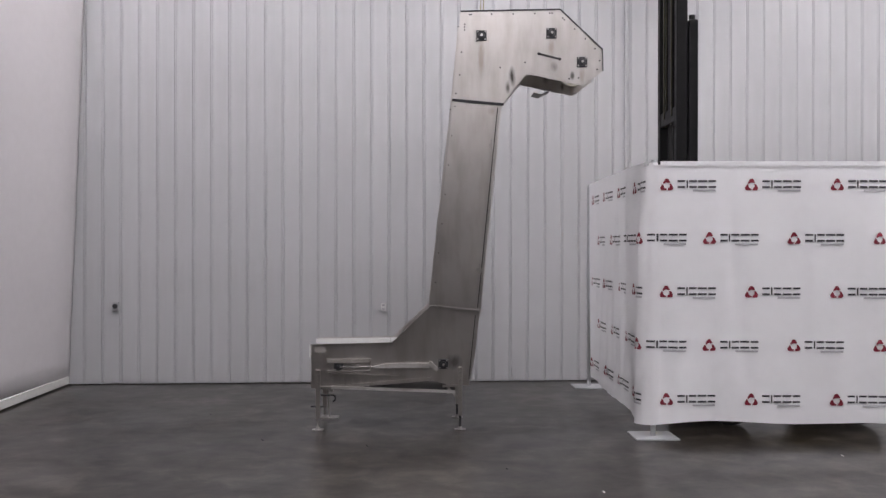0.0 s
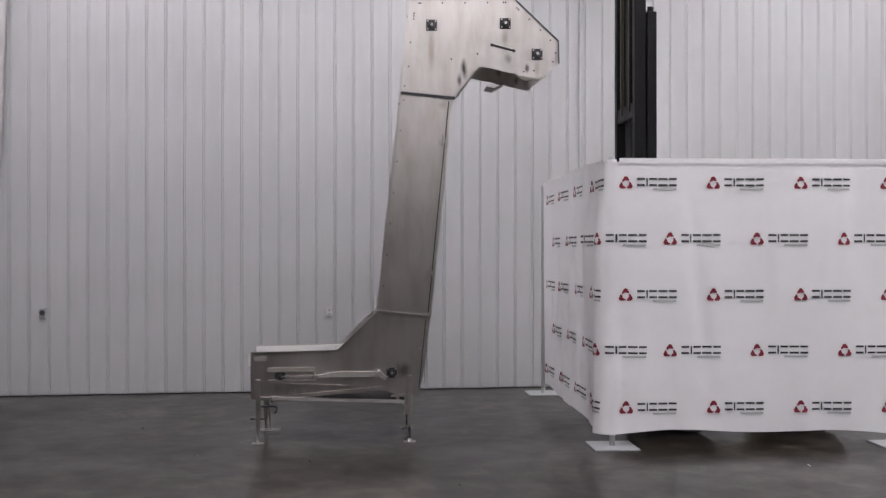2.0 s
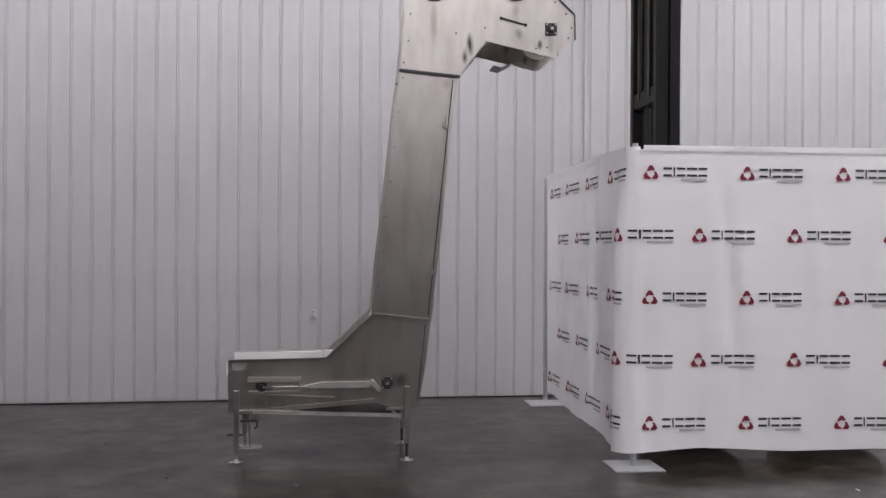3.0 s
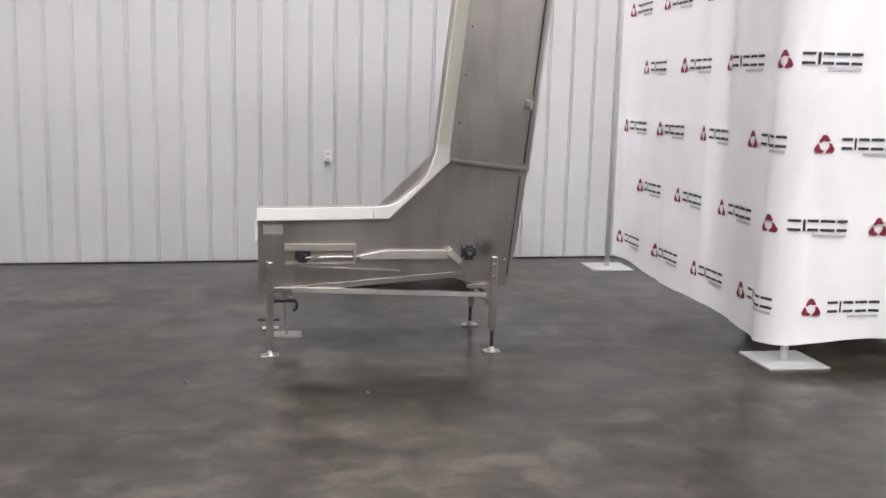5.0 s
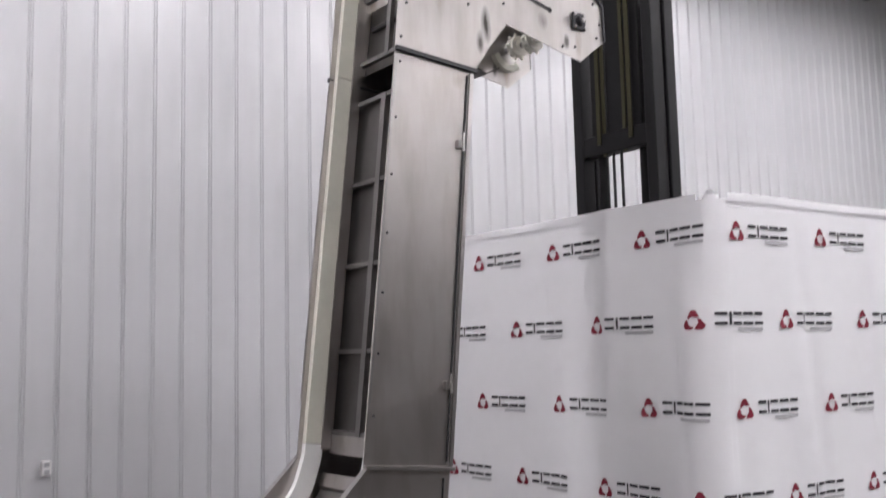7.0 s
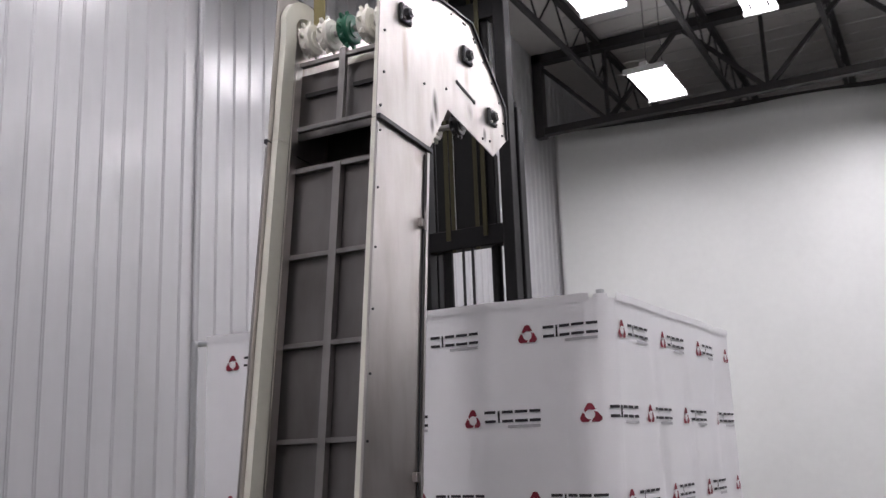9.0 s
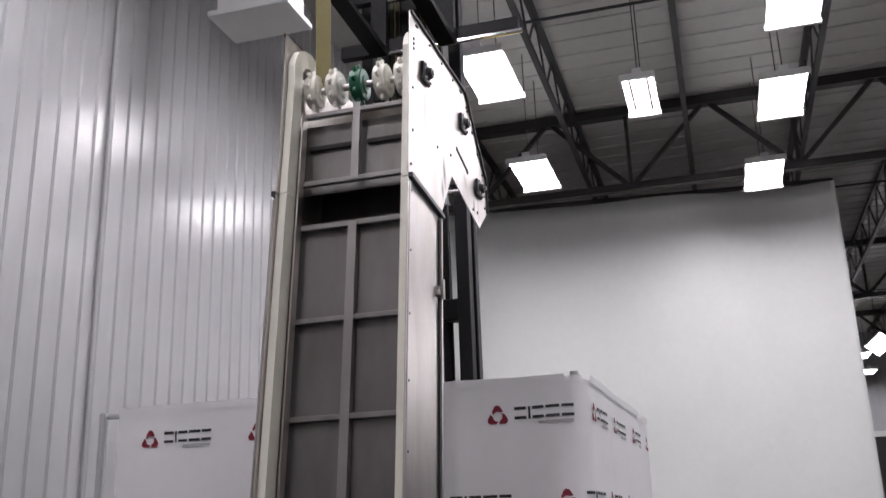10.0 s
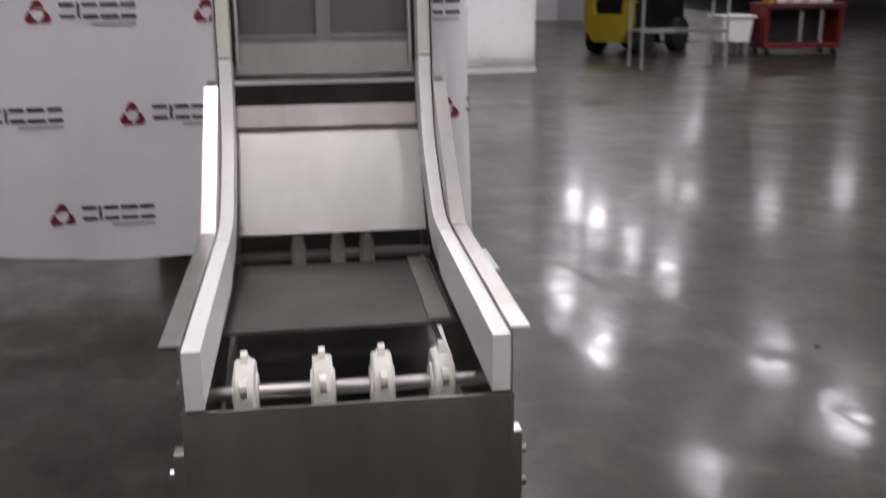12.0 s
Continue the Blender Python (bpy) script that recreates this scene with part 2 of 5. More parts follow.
M_YELLOW = simple("yellow_machine_paint", (0.32, 0.235, 0.012), 0.4, 0.0, 0.15, 5)
M_STRAP = simple("olive_lifting_strap", (0.20, 0.17, 0.07), 0.8, 0.0, 0.2, 20)
M_CHAIN = simple("greased_leaf_chain", (0.04, 0.036, 0.014), 0.5, 0.5, 0.3, 40)
# roof steel's own dark; also colours the far hall to look unlit
M_TRUSS = simple("dark_primed_steel_and_unlit_hall", (0.026, 0.024, 0.024), 0.55, 0.0, 0.25, 4)
M_DECK = simple("painted_roof_deck", (0.58, 0.56, 0.54), 0.6, 0.0, 0.1, 0.7)
M_HOUSING = simple("white_lamp_housing", (0.7, 0.7, 0.7), 0.4, 0.0, 0.05, 5)
M_TUBE = glowing("lit_tube", (1.0, 0.985, 0.97), 18.0)
M_PLATE = simple("galvanised_base_plate", (0.50, 0.51, 0.52), 0.45, 0.5, 0.1, 8)
M_POLE = simple("aluminium_pole", (0.55, 0.56, 0.57), 0.35, 0.9, 0.08, 8)
M_OUTLET = simple("grey_outlet_cover", (0.36, 0.36, 0.37), 0.4, 0.2, 0.08, 10)
M_TYRE = simple("black_rubber", (0.014, 0.014, 0.014), 0.75, 0.0, 0.25, 10)
M_TOOLRED = simple("red_enamel", (0.115, 0.008, 0.010), 0.35, 0.0, 0.12, 5)
M_WHITEBOX = simple("white_enamel_box", (0.66, 0.66, 0.65), 0.42, 0.0, 0.06, 4)
M_DOOR = simple("white_door_paint", (0.68, 0.68, 0.68), 0.45, 0.0, 0.04, 3)
M_LABEL = simple("pale_paper_label", (0.62, 0.61, 0.60), 0.6, 0.0, 0.06, 20)
M_TAG = simple("faded_grey_label", (0.36, 0.335, 0.31), 0.6, 0.0, 0.08, 20)
M_WOOD = simple("worn_slide_strip", (0.25, 0.232, 0.21), 0.55, 0.0, 0.2, 12, 0.001, (1, 1, 6))


# ---------------------------------------------------------------- mesh helpers
def box(bm, x0, x1, y0, y1, z0, z1, bevel=0.0):
    r = bmesh.ops.create_cube(bm, size=1.0)
    vs = r["verts"]
    for v in vs:
        v.co = Vector(((x0 + x1) / 2 + v.co.x * (x1 - x0), (y0 + y1) / 2 + v.co.y * (y1 - y0), (z0 + z1) / 2 + v.co.z * (z1 - z0)))
    if bevel:
        es = list({e for v in vs for e in v.link_edges})
        bmesh.ops.bevel(bm, geom=es, offset=bevel, segments=2, affect="EDGES", profile=0.5)
    return vs


def rod(bm, p0, p1, r, sides=12, r2=None):
    p0, p1 = Vector(p0), Vector(p1)
    d = p1 - p0
    m = Matrix.Translation((p0 + p1) / 2) @ d.to_track_quat("Z", "Y").to_matrix().to_4x4()
    bmesh.ops.create_cone(bm, cap_ends=True, segments=sides, radius1=r, radius2=r if r2 is None else r2, depth=d.length, matrix=m)


def beam(bm, p0, p1, w, h, up=(0, 0, 1)):
    """A square bar from p0 to p1; h is measured towards up, w across."""
    p0, p1 = Vector(p0), Vector(p1)
    d = (p1 - p0).normalized()
    side = d.cross(Vector(up)).normalized()
    top = side.cross(d).normalized()
    vs = []
    for p in (p0, p1):
        for a, b in ((-1, -1), (1, -1), (1, 1), (-1, 1)):
            vs.append(bm.verts.new(p + side * a * w / 2 + top * b * h / 2))
    for q in ((3, 2, 1, 0), (4, 5, 6, 7), (0, 1, 5, 4), (1, 2, 6, 5), (2, 3, 7, 6), (3, 0, 4, 7)):
        bm.faces.new([vs[i] for i in q])


def slab(bm, outline, y0, y1):
    """A plate cut to an outline in x and z, thick from y0 to y1."""
    a = [bm.verts.new((x, y0, z)) for x, z in outline]
    b = [bm.verts.new((x, y1, z)) for x, z in outline]
    n = len(a)
    bm.faces.new(a)
    bm.faces.new(list(reversed(b)))
    for i in range(n):
        j = (i + 1) % n
        bm.faces.new((a[j], a[i], b[i], b[j]))


def ribbon(bm, path, width, y0, y1):
    """A bar that follows a path in x and z; width lies to the path's right-hand side."""
    n = len(path)
    rows = []
    for i, (x, z) in enumerate(path):
        ax, az = path[max(0, i - 1)]
        bx, bz = path[min(n - 1, i + 1)]
        d = Vector((bx - ax, bz - az)).normalized()
        ox, oz = x + d.y * width, z - d.x * width
        rows.append([bm.verts.new(c) for c in ((x, y0, z), (x, y1, z), (ox, y1, oz), (ox, y0, oz))])
    for r, s in zip(rows, rows[1:]):
        for k in range(4):
            bm.faces.new((r[k], s[k], s[(k + 1) % 4], r[(k + 1) % 4]))
    bm.faces.new(list(reversed(rows[0])))
    bm.faces.new(rows[-1])


def finish(bm, name, mat, smooth=False):
    bmesh.ops.recalc_face_normals(bm, faces=bm.faces[:])
    me = bpy.data.meshes.new(name)
    if smooth:
        for f in bm.faces:
            f.smooth = True
    bm.to_mesh(me)
    bm.free()
    me.materials.append(mat)
    return me


def part(name, bm, mat, parent, label="", smooth=False, kind=""):
    """Links a bmesh, given in world metres, as one mesh object under a thing or a part."""
    ob = new(name, finish(bm, name, mat, smooth))
    ob.parent = parent
    base = parent.matrix_basis.copy()
    up = parent.parent
    while up is not None:
        base = up.matrix_basis @ parent.matrix_parent_inverse @ base
        up = None
    ob.matrix_parent_inverse = base.inverted()
    if label or kind:
        tagged(ob, label, kind=kind)
    return ob


def thing(name, at, label, category, group="", kind=""):
    ob = new(name)
    ob.empty_display_size = 0.1
    ob.matrix_basis = Matrix.Translation(at)
    return tagged(ob, label, category, group, kind)


def structure(name, bm, mat, label, smooth=False):
    return tagged(new(name, finish(bm, name, mat, smooth)), label, "structure", kind="structure")


def smooth_path(points, steps=6):
    """Rounds the corners of a path in x and z."""
    out = []
    n = len(points)
    for i in range(n):
        p = Vector(points[i])
        if i in (0, n - 1):
            out.append(tuple(p))
            continue
        a, b = Vector(points[i - 1]), Vector(points[i + 1])
        cut = min((p - a).length, (b - p).length) * 0.45
        s, e = p + (a - p).normalized() * cut, p + (b - p).normalized() * cut
        for k in range(steps + 1):
            t = k / steps
            out.append(tuple(s * (1 - t) ** 2 + p * 2 * t * (1 - t) + e * t * t))
    return out


# ---------------------------------------------------------------- the hall
CEIL = 8.2


def wall_y(x):
    """The face of the north wall, which stands a little askew to the conveyor."""
    return 12.61 + 0.045 * x


bm = bmesh.new()
box(bm, -16, 80, -30, 17.0, -0.2, 0.0)
floor = structure("floor", bm, M_FLOOR, "dark sealed concrete warehouse floor with stains and gloss")

bm = bmesh.new()
box(bm, -16, 80, -30, 17.0, CEIL, CEIL + 0.15)
x = -9.0
while x < 34:
    box(bm, x, x + 0.05, -30, 12.1, CEIL - 0.018, CEIL)
    x += 0.45
structure("ceiling", bm, M_DECK, "grey painted steel roof deck with ribs")


def liner_wall(name, start, end, height, pitch=0.218, groove=0.032, phase=0.1, deep=0.007, label="white ribbed metal liner panel wall"):
    """Upright liner panels along the line from start to end; they face to the line's right-hand side."""
    a, b = Vector((*start, 0)), Vector((*end, 0))
    d = (b - a).normalized()
    out = Vector((d.y, -d.x, 0))
    length = (b - a).length
    prof = [(0.0, 0.0)]
    s = phase
    while s + groove < length:
        prof += [(s, 0), (s + groove * 0.18, -deep), (s + groove * 0.38, -deep), (s + groove * 0.5, -deep * 0.15),
                 (s + groove * 0.62, -deep), (s + groove * 0.82, -deep), (s + groove, 0)]
        s += pitch
    prof.append((length, 0))
    bm = bmesh.new()
    lo = [bm.verts.new(a + d * s + out * o) for s, o in prof]
    hi = [bm.verts.new(a + d * s + out * o + Vector((0, 0, height))) for s, o in prof]
    for i in range(len(prof) - 1):
        bm.faces.new((lo[i], lo[i + 1], hi[i + 1], hi[i]))
    back = [bm.verts.new(p - out * 0.12 + Vector((0, 0, z))) for z in (0, height) for p in (a, b)]
    bm.faces.new((back[1], back[0], back[2], back[3]))
    bm.faces.new([lo[0], hi[0], back[2], back[0]])
    bm.faces.new([hi[-1], lo[-1], back[1], back[3]])
    return structure(name, bm, M_WALL, label)


def panelled_wall(x0, x1, height, pitch=0.218, groove=0.040, deep=0.009):
    """The north wall: a backing sheet with separate upright liner panels hung on it."""
    turn = math.degrees(math.atan(0.045))
    bm = bmesh.new()
    a, b = Vector((x0, wall_y(x0) + 0.09, height / 2)), Vector((x1, wall_y(x1) + 0.09, height / 2))
    beam(bm, a, b, 0.12, height)
    wall = structure("wall_north", bm, M_WALL, "white ribbed metal liner panel wall")
    g = groove
    prof = [(0.0, 0.002), (0.001, deep * 0.2), (g * 0.12, deep), (g * 0.32, deep), (g * 0.5, 0), (pitch - g * 0.5, 0), (pitch - g * 0.32, deep), (pitch - g * 0.12, deep), (pitch - 0.001, deep * 0.2), (pitch, 0.002)]
    bm = bmesh.new()
    lo = [bm.verts.new((s, o, 0.012)) for s, o in prof]
    hi = [bm.verts.new((s, o, height - 0.004)) for s, o in prof]
    for i in range(len(prof) - 1):
        bm.faces.new((lo[i], lo[i + 1], hi[i + 1], hi[i]))
    bk = [bm.verts.new((s, 0.028, z)) for z in (0.012, height - 0.004) for s in (0.0, pitch)]
    bm.faces.new((bk[1], bk[0], bk[2], bk[3]))
    bm.faces.new((lo[0], hi[0], bk[2], bk[0]))
    bm.faces.new((hi[-1], lo[-1], bk[1], bk[3]))
    me = finish(bm, "panel", M_WALL)
    x = -0.70 - pitch * int((-0.70 - x0) / pitch)
    while x < x1 - pitch:
        ob = new("panel", me)
        ob.parent = wall
        ob.matrix_basis = pose(x, wall_y(x), 0, 0, 0, turn)
        x += pitch * math.cos(math.radians(turn))
    return wall


panelled_wall(-9.0, 33.0, CEIL)
liner_wall("wall_east", (33.0, wall_y(33)), (33.0, -3.2), CEIL)
liner_wall("wall_west", (-9.0, -16.0), (-9.0, wall_y(-9)), CEIL)
bm = bmesh.new()
box(bm, -9.12, 80, -30.0, -29.85, 0, CEIL)
structure("wall_south", bm, M_DECK, "plain far hall wall")
# both far hall walls carry the missing light as a near-black colour
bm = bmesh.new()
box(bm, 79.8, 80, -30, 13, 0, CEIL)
structure("wall_hall_end", bm, M_TRUSS, "end of the far hall, its unlit dark put into the colour")
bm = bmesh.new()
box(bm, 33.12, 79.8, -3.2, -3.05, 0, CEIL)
structure("wall_hall_side", bm, M_TRUSS, "side of the far hall, its unlit dark put into the colour")

def curtain(name, start, end, z0, z1, folds, label, seed, mat, lean=0.0):
    """A hanging vinyl sheet with uneven folds between two points of the plan."""
    rnd = random.Random(seed)
    a, b = Vector((*start, 0)), Vector((*end, 0))
    d = (b - a).normalized()
    out = Vector((d.y, -d.x, 0))
    length = (b - a).length
    waves = [(rnd.uniform(0.6, 2.6) * folds, rnd.uniform(0, 6.28), rnd.uniform(0.008, 0.03), rnd.uniform(-0.3, 0.3)) for _ in range(7)]
    nu, nv = int(length / 0.07), 24
    bm = bmesh.new()
    rows = []
    for j in range(nv + 1):
        z = z0 + (z1 - z0) * j / nv
        row = []
        for i in range(nu + 1):
            s = length * i / nu
            o = sum(k * math.sin(f * s + p + tilt * z) for f, p, k, tilt in waves) * (0.55 + 0.45 * (j / nv)) + lean * (z - z0)
            row.append(bm.verts.new(a + d * s + out * o + Vector((0, 0, z))))
        rows.append(row)
    for r, s in zip(rows, rows[1:]):
        for i in range(nu):
            bm.faces.new((r[i], r[i + 1], s[i + 1], s[i]))
    geom = bmesh.ops.extrude_face_region(bm, geom=bm.faces[:])
    for v in geom["geom"]:
        if isinstance(v, bmesh.types.BMVert):
            v.co -= out * 0.006
    t = thing(name, (a + b) / 2, label, "curtain")
    part("sheet", bm, mat, t, smooth=True)
    bm = bmesh.new()
    p0, p1 = a + out * lean * (z1 - z0) + Vector((0, 0, z1 + 0.03)), b + out * lean * (z1 - z0) + Vector((0, 0, z1 + 0.03))
    beam(bm, p0, p1, 0.05, 0.07)
    part("top_rail", bm, M_TRUSS, t, "dark steel hanging rail")
    bm = bmesh.new()
    beam(bm, a + out * 0.045 + Vector((0, 0, z0 + 0.045)), b + out * 0.045 + Vector((0, 0, z0 + 0.045)), 0.03, 0.09)
    part("hem", bm, M_HEM, t, "weighted pale hem strip")
    return t


curtain("vinyl_curtain", (-4.44, 4.0), (-4.42, 12.38), 0.02, 7.2, 1.3, "pinkish grey hanging vinyl curtain with a weighted hem", 3, M_CURTAIN_PINKISH, 0.032)
curtain("vinyl_curtain", (11.80, 13.08), (12.55, 6.2), 0.0, 7.0, 1.0, "tall white vinyl partition curtain hung from a rail", 5, M_CURTAIN)


# ---------------------------------------------------------------- roof steel
def girder(x, y0, y1, z0, z1, panel):
    t = thing("roof_girder", (x, (y0 + y1) / 2, z0), "dark steel roof girder with diagonal webs", "girder")
    for nm, z, s in (("bottom_chord", z0, 0.14), ("top_chord", z1, 0.18)):
        bm = bmesh.new()
        beam(bm, (x, y0, z), (x, y1, z), s, s * 0.85)
        part(nm, bm, M_TRUSS, t)
    bm = bmesh.new()
    box(bm, x - 0.09, x + 0.09, y1 - 0.16, y1, z0 - 0.10, z1 + 0.09, 0.008)
    part("end_post", bm, M_TRUSS, t, "thick dark end post")
    y, k = y1, 0
    while y - panel > y0:
        bm = bmesh.new()
        a, b = (z0, z1) if k % 2 else (z1, z0)
        beam(bm, (x, y, a), (x, y - panel, b), 0.07, 0.07, (1, 0, 0))
        part("diagonal", bm, M_TRUSS, t)
        if k % 2 == 0:
            bm = bmesh.new()
            beam(bm, (x, y - panel, z0), (x, y - panel, z1), 0.06, 0.06, (1, 0, 0))
            part("post", bm, M_TRUSS, t)
        y -= panel
        k += 1
    return t


def joist(y, x0, x1, z0, z1, panel):
    t = thing("roof_joist", ((x0 + x1) / 2, y, z0), "dark open-web steel roof joist", "joist", "roof joists")
    for nm, z, s in (("bottom_chord", z0, 0.07), ("top_chord", z1, 0.09)):
        bm = bmesh.new()
        beam(bm, (x0, y, z), (x1, y, z), s, s)
        part(nm, bm, M_TRUSS, t)
    bm = bmesh.new()
    x, k = x0, 0
    while x + panel < x1:
        a, b = (z0, z1) if k % 2 else (z1, z0)
        rod(bm, (x, y, a), (x + panel, y, b), 0.016, 6)
        x += panel
        k += 1
    part("web", bm, M_TRUSS, t, "bent rod web")
    return t


for gx in (11.0, 20.5, 29.0):
    girder(gx, -14.0, wall_y(gx) - 0.02, 6.79, 8.08, 1.25)
for jy in (11.9, 10.15, 8.4, 6.65, 4.9, 3.15, 1.4, -0.35, -2.1):
    joist(jy, 1.5, 32.5, 7.42, 8.12, 0.62)
for by in (3.6, 7.4, 15.5, 25.0):
    bm = bmesh.new()
    rod(bm, (by, -13.0, 7.9), (by, 12.5, 7.9), 0.022, 8)
    tagged(new("conduit", finish(bm, "conduit", M_TRUSS)), "thin dark conduit run along the roof", "conduit", "roof conduits")


# ---------------------------------------------------------------- light fittings
def light_fitting(x, y, length=1.22, width=0.56, tubes=6):
    t = thing("high_bay_lamp", (x, y, LAMP_Z), "lit white fluorescent high-bay lamp hung from the roof", "lamp", "high bay lamps")
    bm = bmesh.new()
    for k in range(4):
        sy = y + (k - 1.5) * width / 4
        box(bm, x - length / 2, x + length / 2, sy - width * 0.095, sy + width * 0.095, LAMP_Z + 0.05, LAMP_Z + 0.062)
    box(bm, x - length / 2, x + length / 2, y - 0.05, y + 0.05, LAMP_Z + 0.064, LAMP_Z + 0.12)
    for s in (-1, 1):
        box(bm, x + s * length / 2 - 0.02, x + s * length / 2 + 0.02, y - width / 2, y + width / 2, LAMP_Z - 0.02, LAMP_Z + 0.05)
    part("housing", bm, M_HOUSING, t)
    for k in range(tubes):
        ty = y + (k - (tubes - 1) / 2) * width / tubes
        bm = bmesh.new()
        rod(bm, (x - length / 2 + 0.03, ty, LAMP_Z + 0.02), (x + length / 2 - 0.03, ty, LAMP_Z + 0.02), 0.022, 8)
        part("tube", bm, M_TUBE, t, "glowing white tube")
    for s in (-1, 1):
        bm = bmesh.new()
        rod(bm, (x + s * length * 0.35, y, LAMP_Z + 0.085), (x + s * length * 0.35, y, CEIL), 0.006, 6)
        part("hanger", bm, M_TRUSS, t, "thin suspension wire")
    return t


first = None
# also builds the unseen fittings that were added for brightness
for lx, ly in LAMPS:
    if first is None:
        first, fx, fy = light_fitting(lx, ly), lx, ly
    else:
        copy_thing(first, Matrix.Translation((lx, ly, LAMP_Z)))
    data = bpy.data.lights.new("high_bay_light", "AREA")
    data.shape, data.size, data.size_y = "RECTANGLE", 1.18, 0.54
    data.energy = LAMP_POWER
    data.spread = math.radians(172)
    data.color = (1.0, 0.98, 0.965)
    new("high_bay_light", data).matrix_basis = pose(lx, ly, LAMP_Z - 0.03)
light_fitting(7.15, 8.86, 1.06, 0.40, 4)


def flood_lamp(x, y, z, lean):
    """A tilted flood fitting on a drop rod, turned to the near part of the hall."""
    t = thing("flood_lamp", (x, y, z), "lit tilted white flood lamp on a drop rod", "lamp", "flood lamps")
    m = pose(x, y, z, 0, lean, 12) @ pose(0, 0, 0, 0, 0, 38)
    bm = bmesh.new()
    box(bm, -0.30, 0.30, -0.27, 0.27, 0.02, 0.10, 0.01)
    bmesh.ops.transform(bm, matrix=m, verts=bm.verts[:])
    part("housing", bm, M_HOUSING, t)
    bm = bmesh.new()
    box(bm, -0.28, 0.28, -0.25, 0.25, 0.0, 0.018)
    bmesh.ops.transform(bm, matrix=m, verts=bm.verts[:])
    part("lens", bm, M_TUBE, t, "glowing white lens")
    bm = bmesh.new()
    rod(bm, m @ Vector((0, 0, 0.08)), (x + 0.05, y, CEIL), 0.012, 6)
    part("drop_rod", bm, M_TRUSS, t)
    data = bpy.data.lights.new("flood_light", "AREA")
    data.shape, data.size, data.size_y = "RECTANGLE", 0.54, 0.48
    data.energy = LAMP_POWER * 0.36
    data.color = (1.0, 0.98, 0.965)
    new("flood_light", data).matrix_basis = m @ pose(0, 0, -0.03)
    return t


for fx, fy in ((16.2, 3.75), (20.0, 3.6), (25.0, 4.0), (21.4, 0.19), (24.4, 0.19), (27.8, 0.29), (30.6, 0.30)):
    flood_lamp(fx, fy, 6.36 if fy > 2 else 6.48, 48)
for fx, fy, fz in ((33.9, -4.6, 6.5), (31.4, -4.5, 6.5), (50.4, -12.6, 6.5), (76.0, -20.3, 6.5), (72.5, -20.6, 6.5), (42.6, -9.0, 6.5), (62.0, -16.0, 6.5), (60.5, -17.2, 6.5)):
    copy_thing(first, Matrix.Translation((fx, fy, fz)))


# ---------------------------------------------------------------- the banner wall
B_BACK, B_CORNER, B_END = Vector((1.92, 12.03)), Vector((1.90, 9.06)), Vector((4.40, 8.94))
B_R = 0.09
B_TOP, B_LOW = 2.41, 0.125
SIDE_LEN = (B_CORNER - B_BACK).length - B_R
FRONT_LEN = (B_END - B_CORNER).length - B_R
ARC = B_R * math.pi / 2
RND = random.Random(11)
CREASES = [(RND.uniform(0.2, SIDE_LEN + FRONT_LEN), RND.uniform(0.1, 2.2), RND.uniform(0.5, 1.4), RND.uniform(0.05, 0.11), RND.uniform(-0.023, 0.023)) for _ in range(34)]


def banner_point(s, z, lift=0.0):
    """The place on the cloth s metres along it from its back end, at height z."""
    d1, d2 = (B_CORNER - B_BACK).normalized(), (B_END - B_CORNER).normalized()
    n1, n2 = Vector((d1.y, -d1.x)), Vector((d2.y, -d2.x))
    if s < SIDE_LEN:
        p, n = B_BACK + d1 * s, n1
    elif s < SIDE_LEN + ARC:
        a = (s - SIDE_LEN) / B_R
        c = B_BACK + d1 * SIDE_LEN - n1 * B_R
        n = n1 * math.cos(a) + n2 * math.sin(a)
        n.normalize()
        p = c + n * B_R
    else:
        p, n = B_CORNER + d2 * (B_R + s - SIDE_LEN - ARC), n2
    low = max(0.0, min(1.0, (B_TOP - z) / 2.3))
    o = 0.0
    for cs, cz, lean, w, k in CREASES:
        q = (s - cs - (z - cz) * 0.35 * (lean - 0.9)) / w
        o += 1.05 * k * math.exp(-q * q) * math.exp(-((z - cz) / 0.8) ** 2)
    o += 0.012 * low * math.sin(2.3 * s + 1.0) + 0.006 * math.sin(5.1 * s + 1.3 * z)
    o += 0.06 * min(1.0, low * 3.5) * math.exp(-((s - SIDE_LEN + 0.08) / 0.11) ** 2)
    o -= 0.03 * low * math.exp(-((s - 0.1) / 0.5) ** 2)
    p = p + n * (o + lift)
    return Vector((p.x, p.y, z))


banner = thing("banner_wall", (3.0, 9.2, 0), "white step-and-repeat fabric banner stretched round a corner pole frame", "banner")
bm = bmesh.new()
us = []
s = 0.0
total = SIDE_LEN + ARC + FRONT_LEN
while s < total:
    us.append(s)
    s += 0.012 if SIDE_LEN - 0.03 < s < SIDE_LEN + ARC + 0.03 else 0.045
us.append(total)
rows = []
for j in range(49):
    row = []
    for s in us:
        sag = 0.016 * math.sin(s * 4.1) + 0.02 * math.sin(s * 1.7 + 1)
        zl = B_LOW + sag
        row.append(bm.verts.new(banner_point(s, zl + (B_TOP - zl) * j / 48)))
    rows.append(row)
for r, q in zip(rows, rows[1:]):
    for i in range(len(us) - 1):
        bm.faces.new((r[i], r[i + 1], q[i + 1], q[i]))
cloth = part("cloth", bm, M_BANNER, banner, "matte white fabric with soft creases", smooth=True)


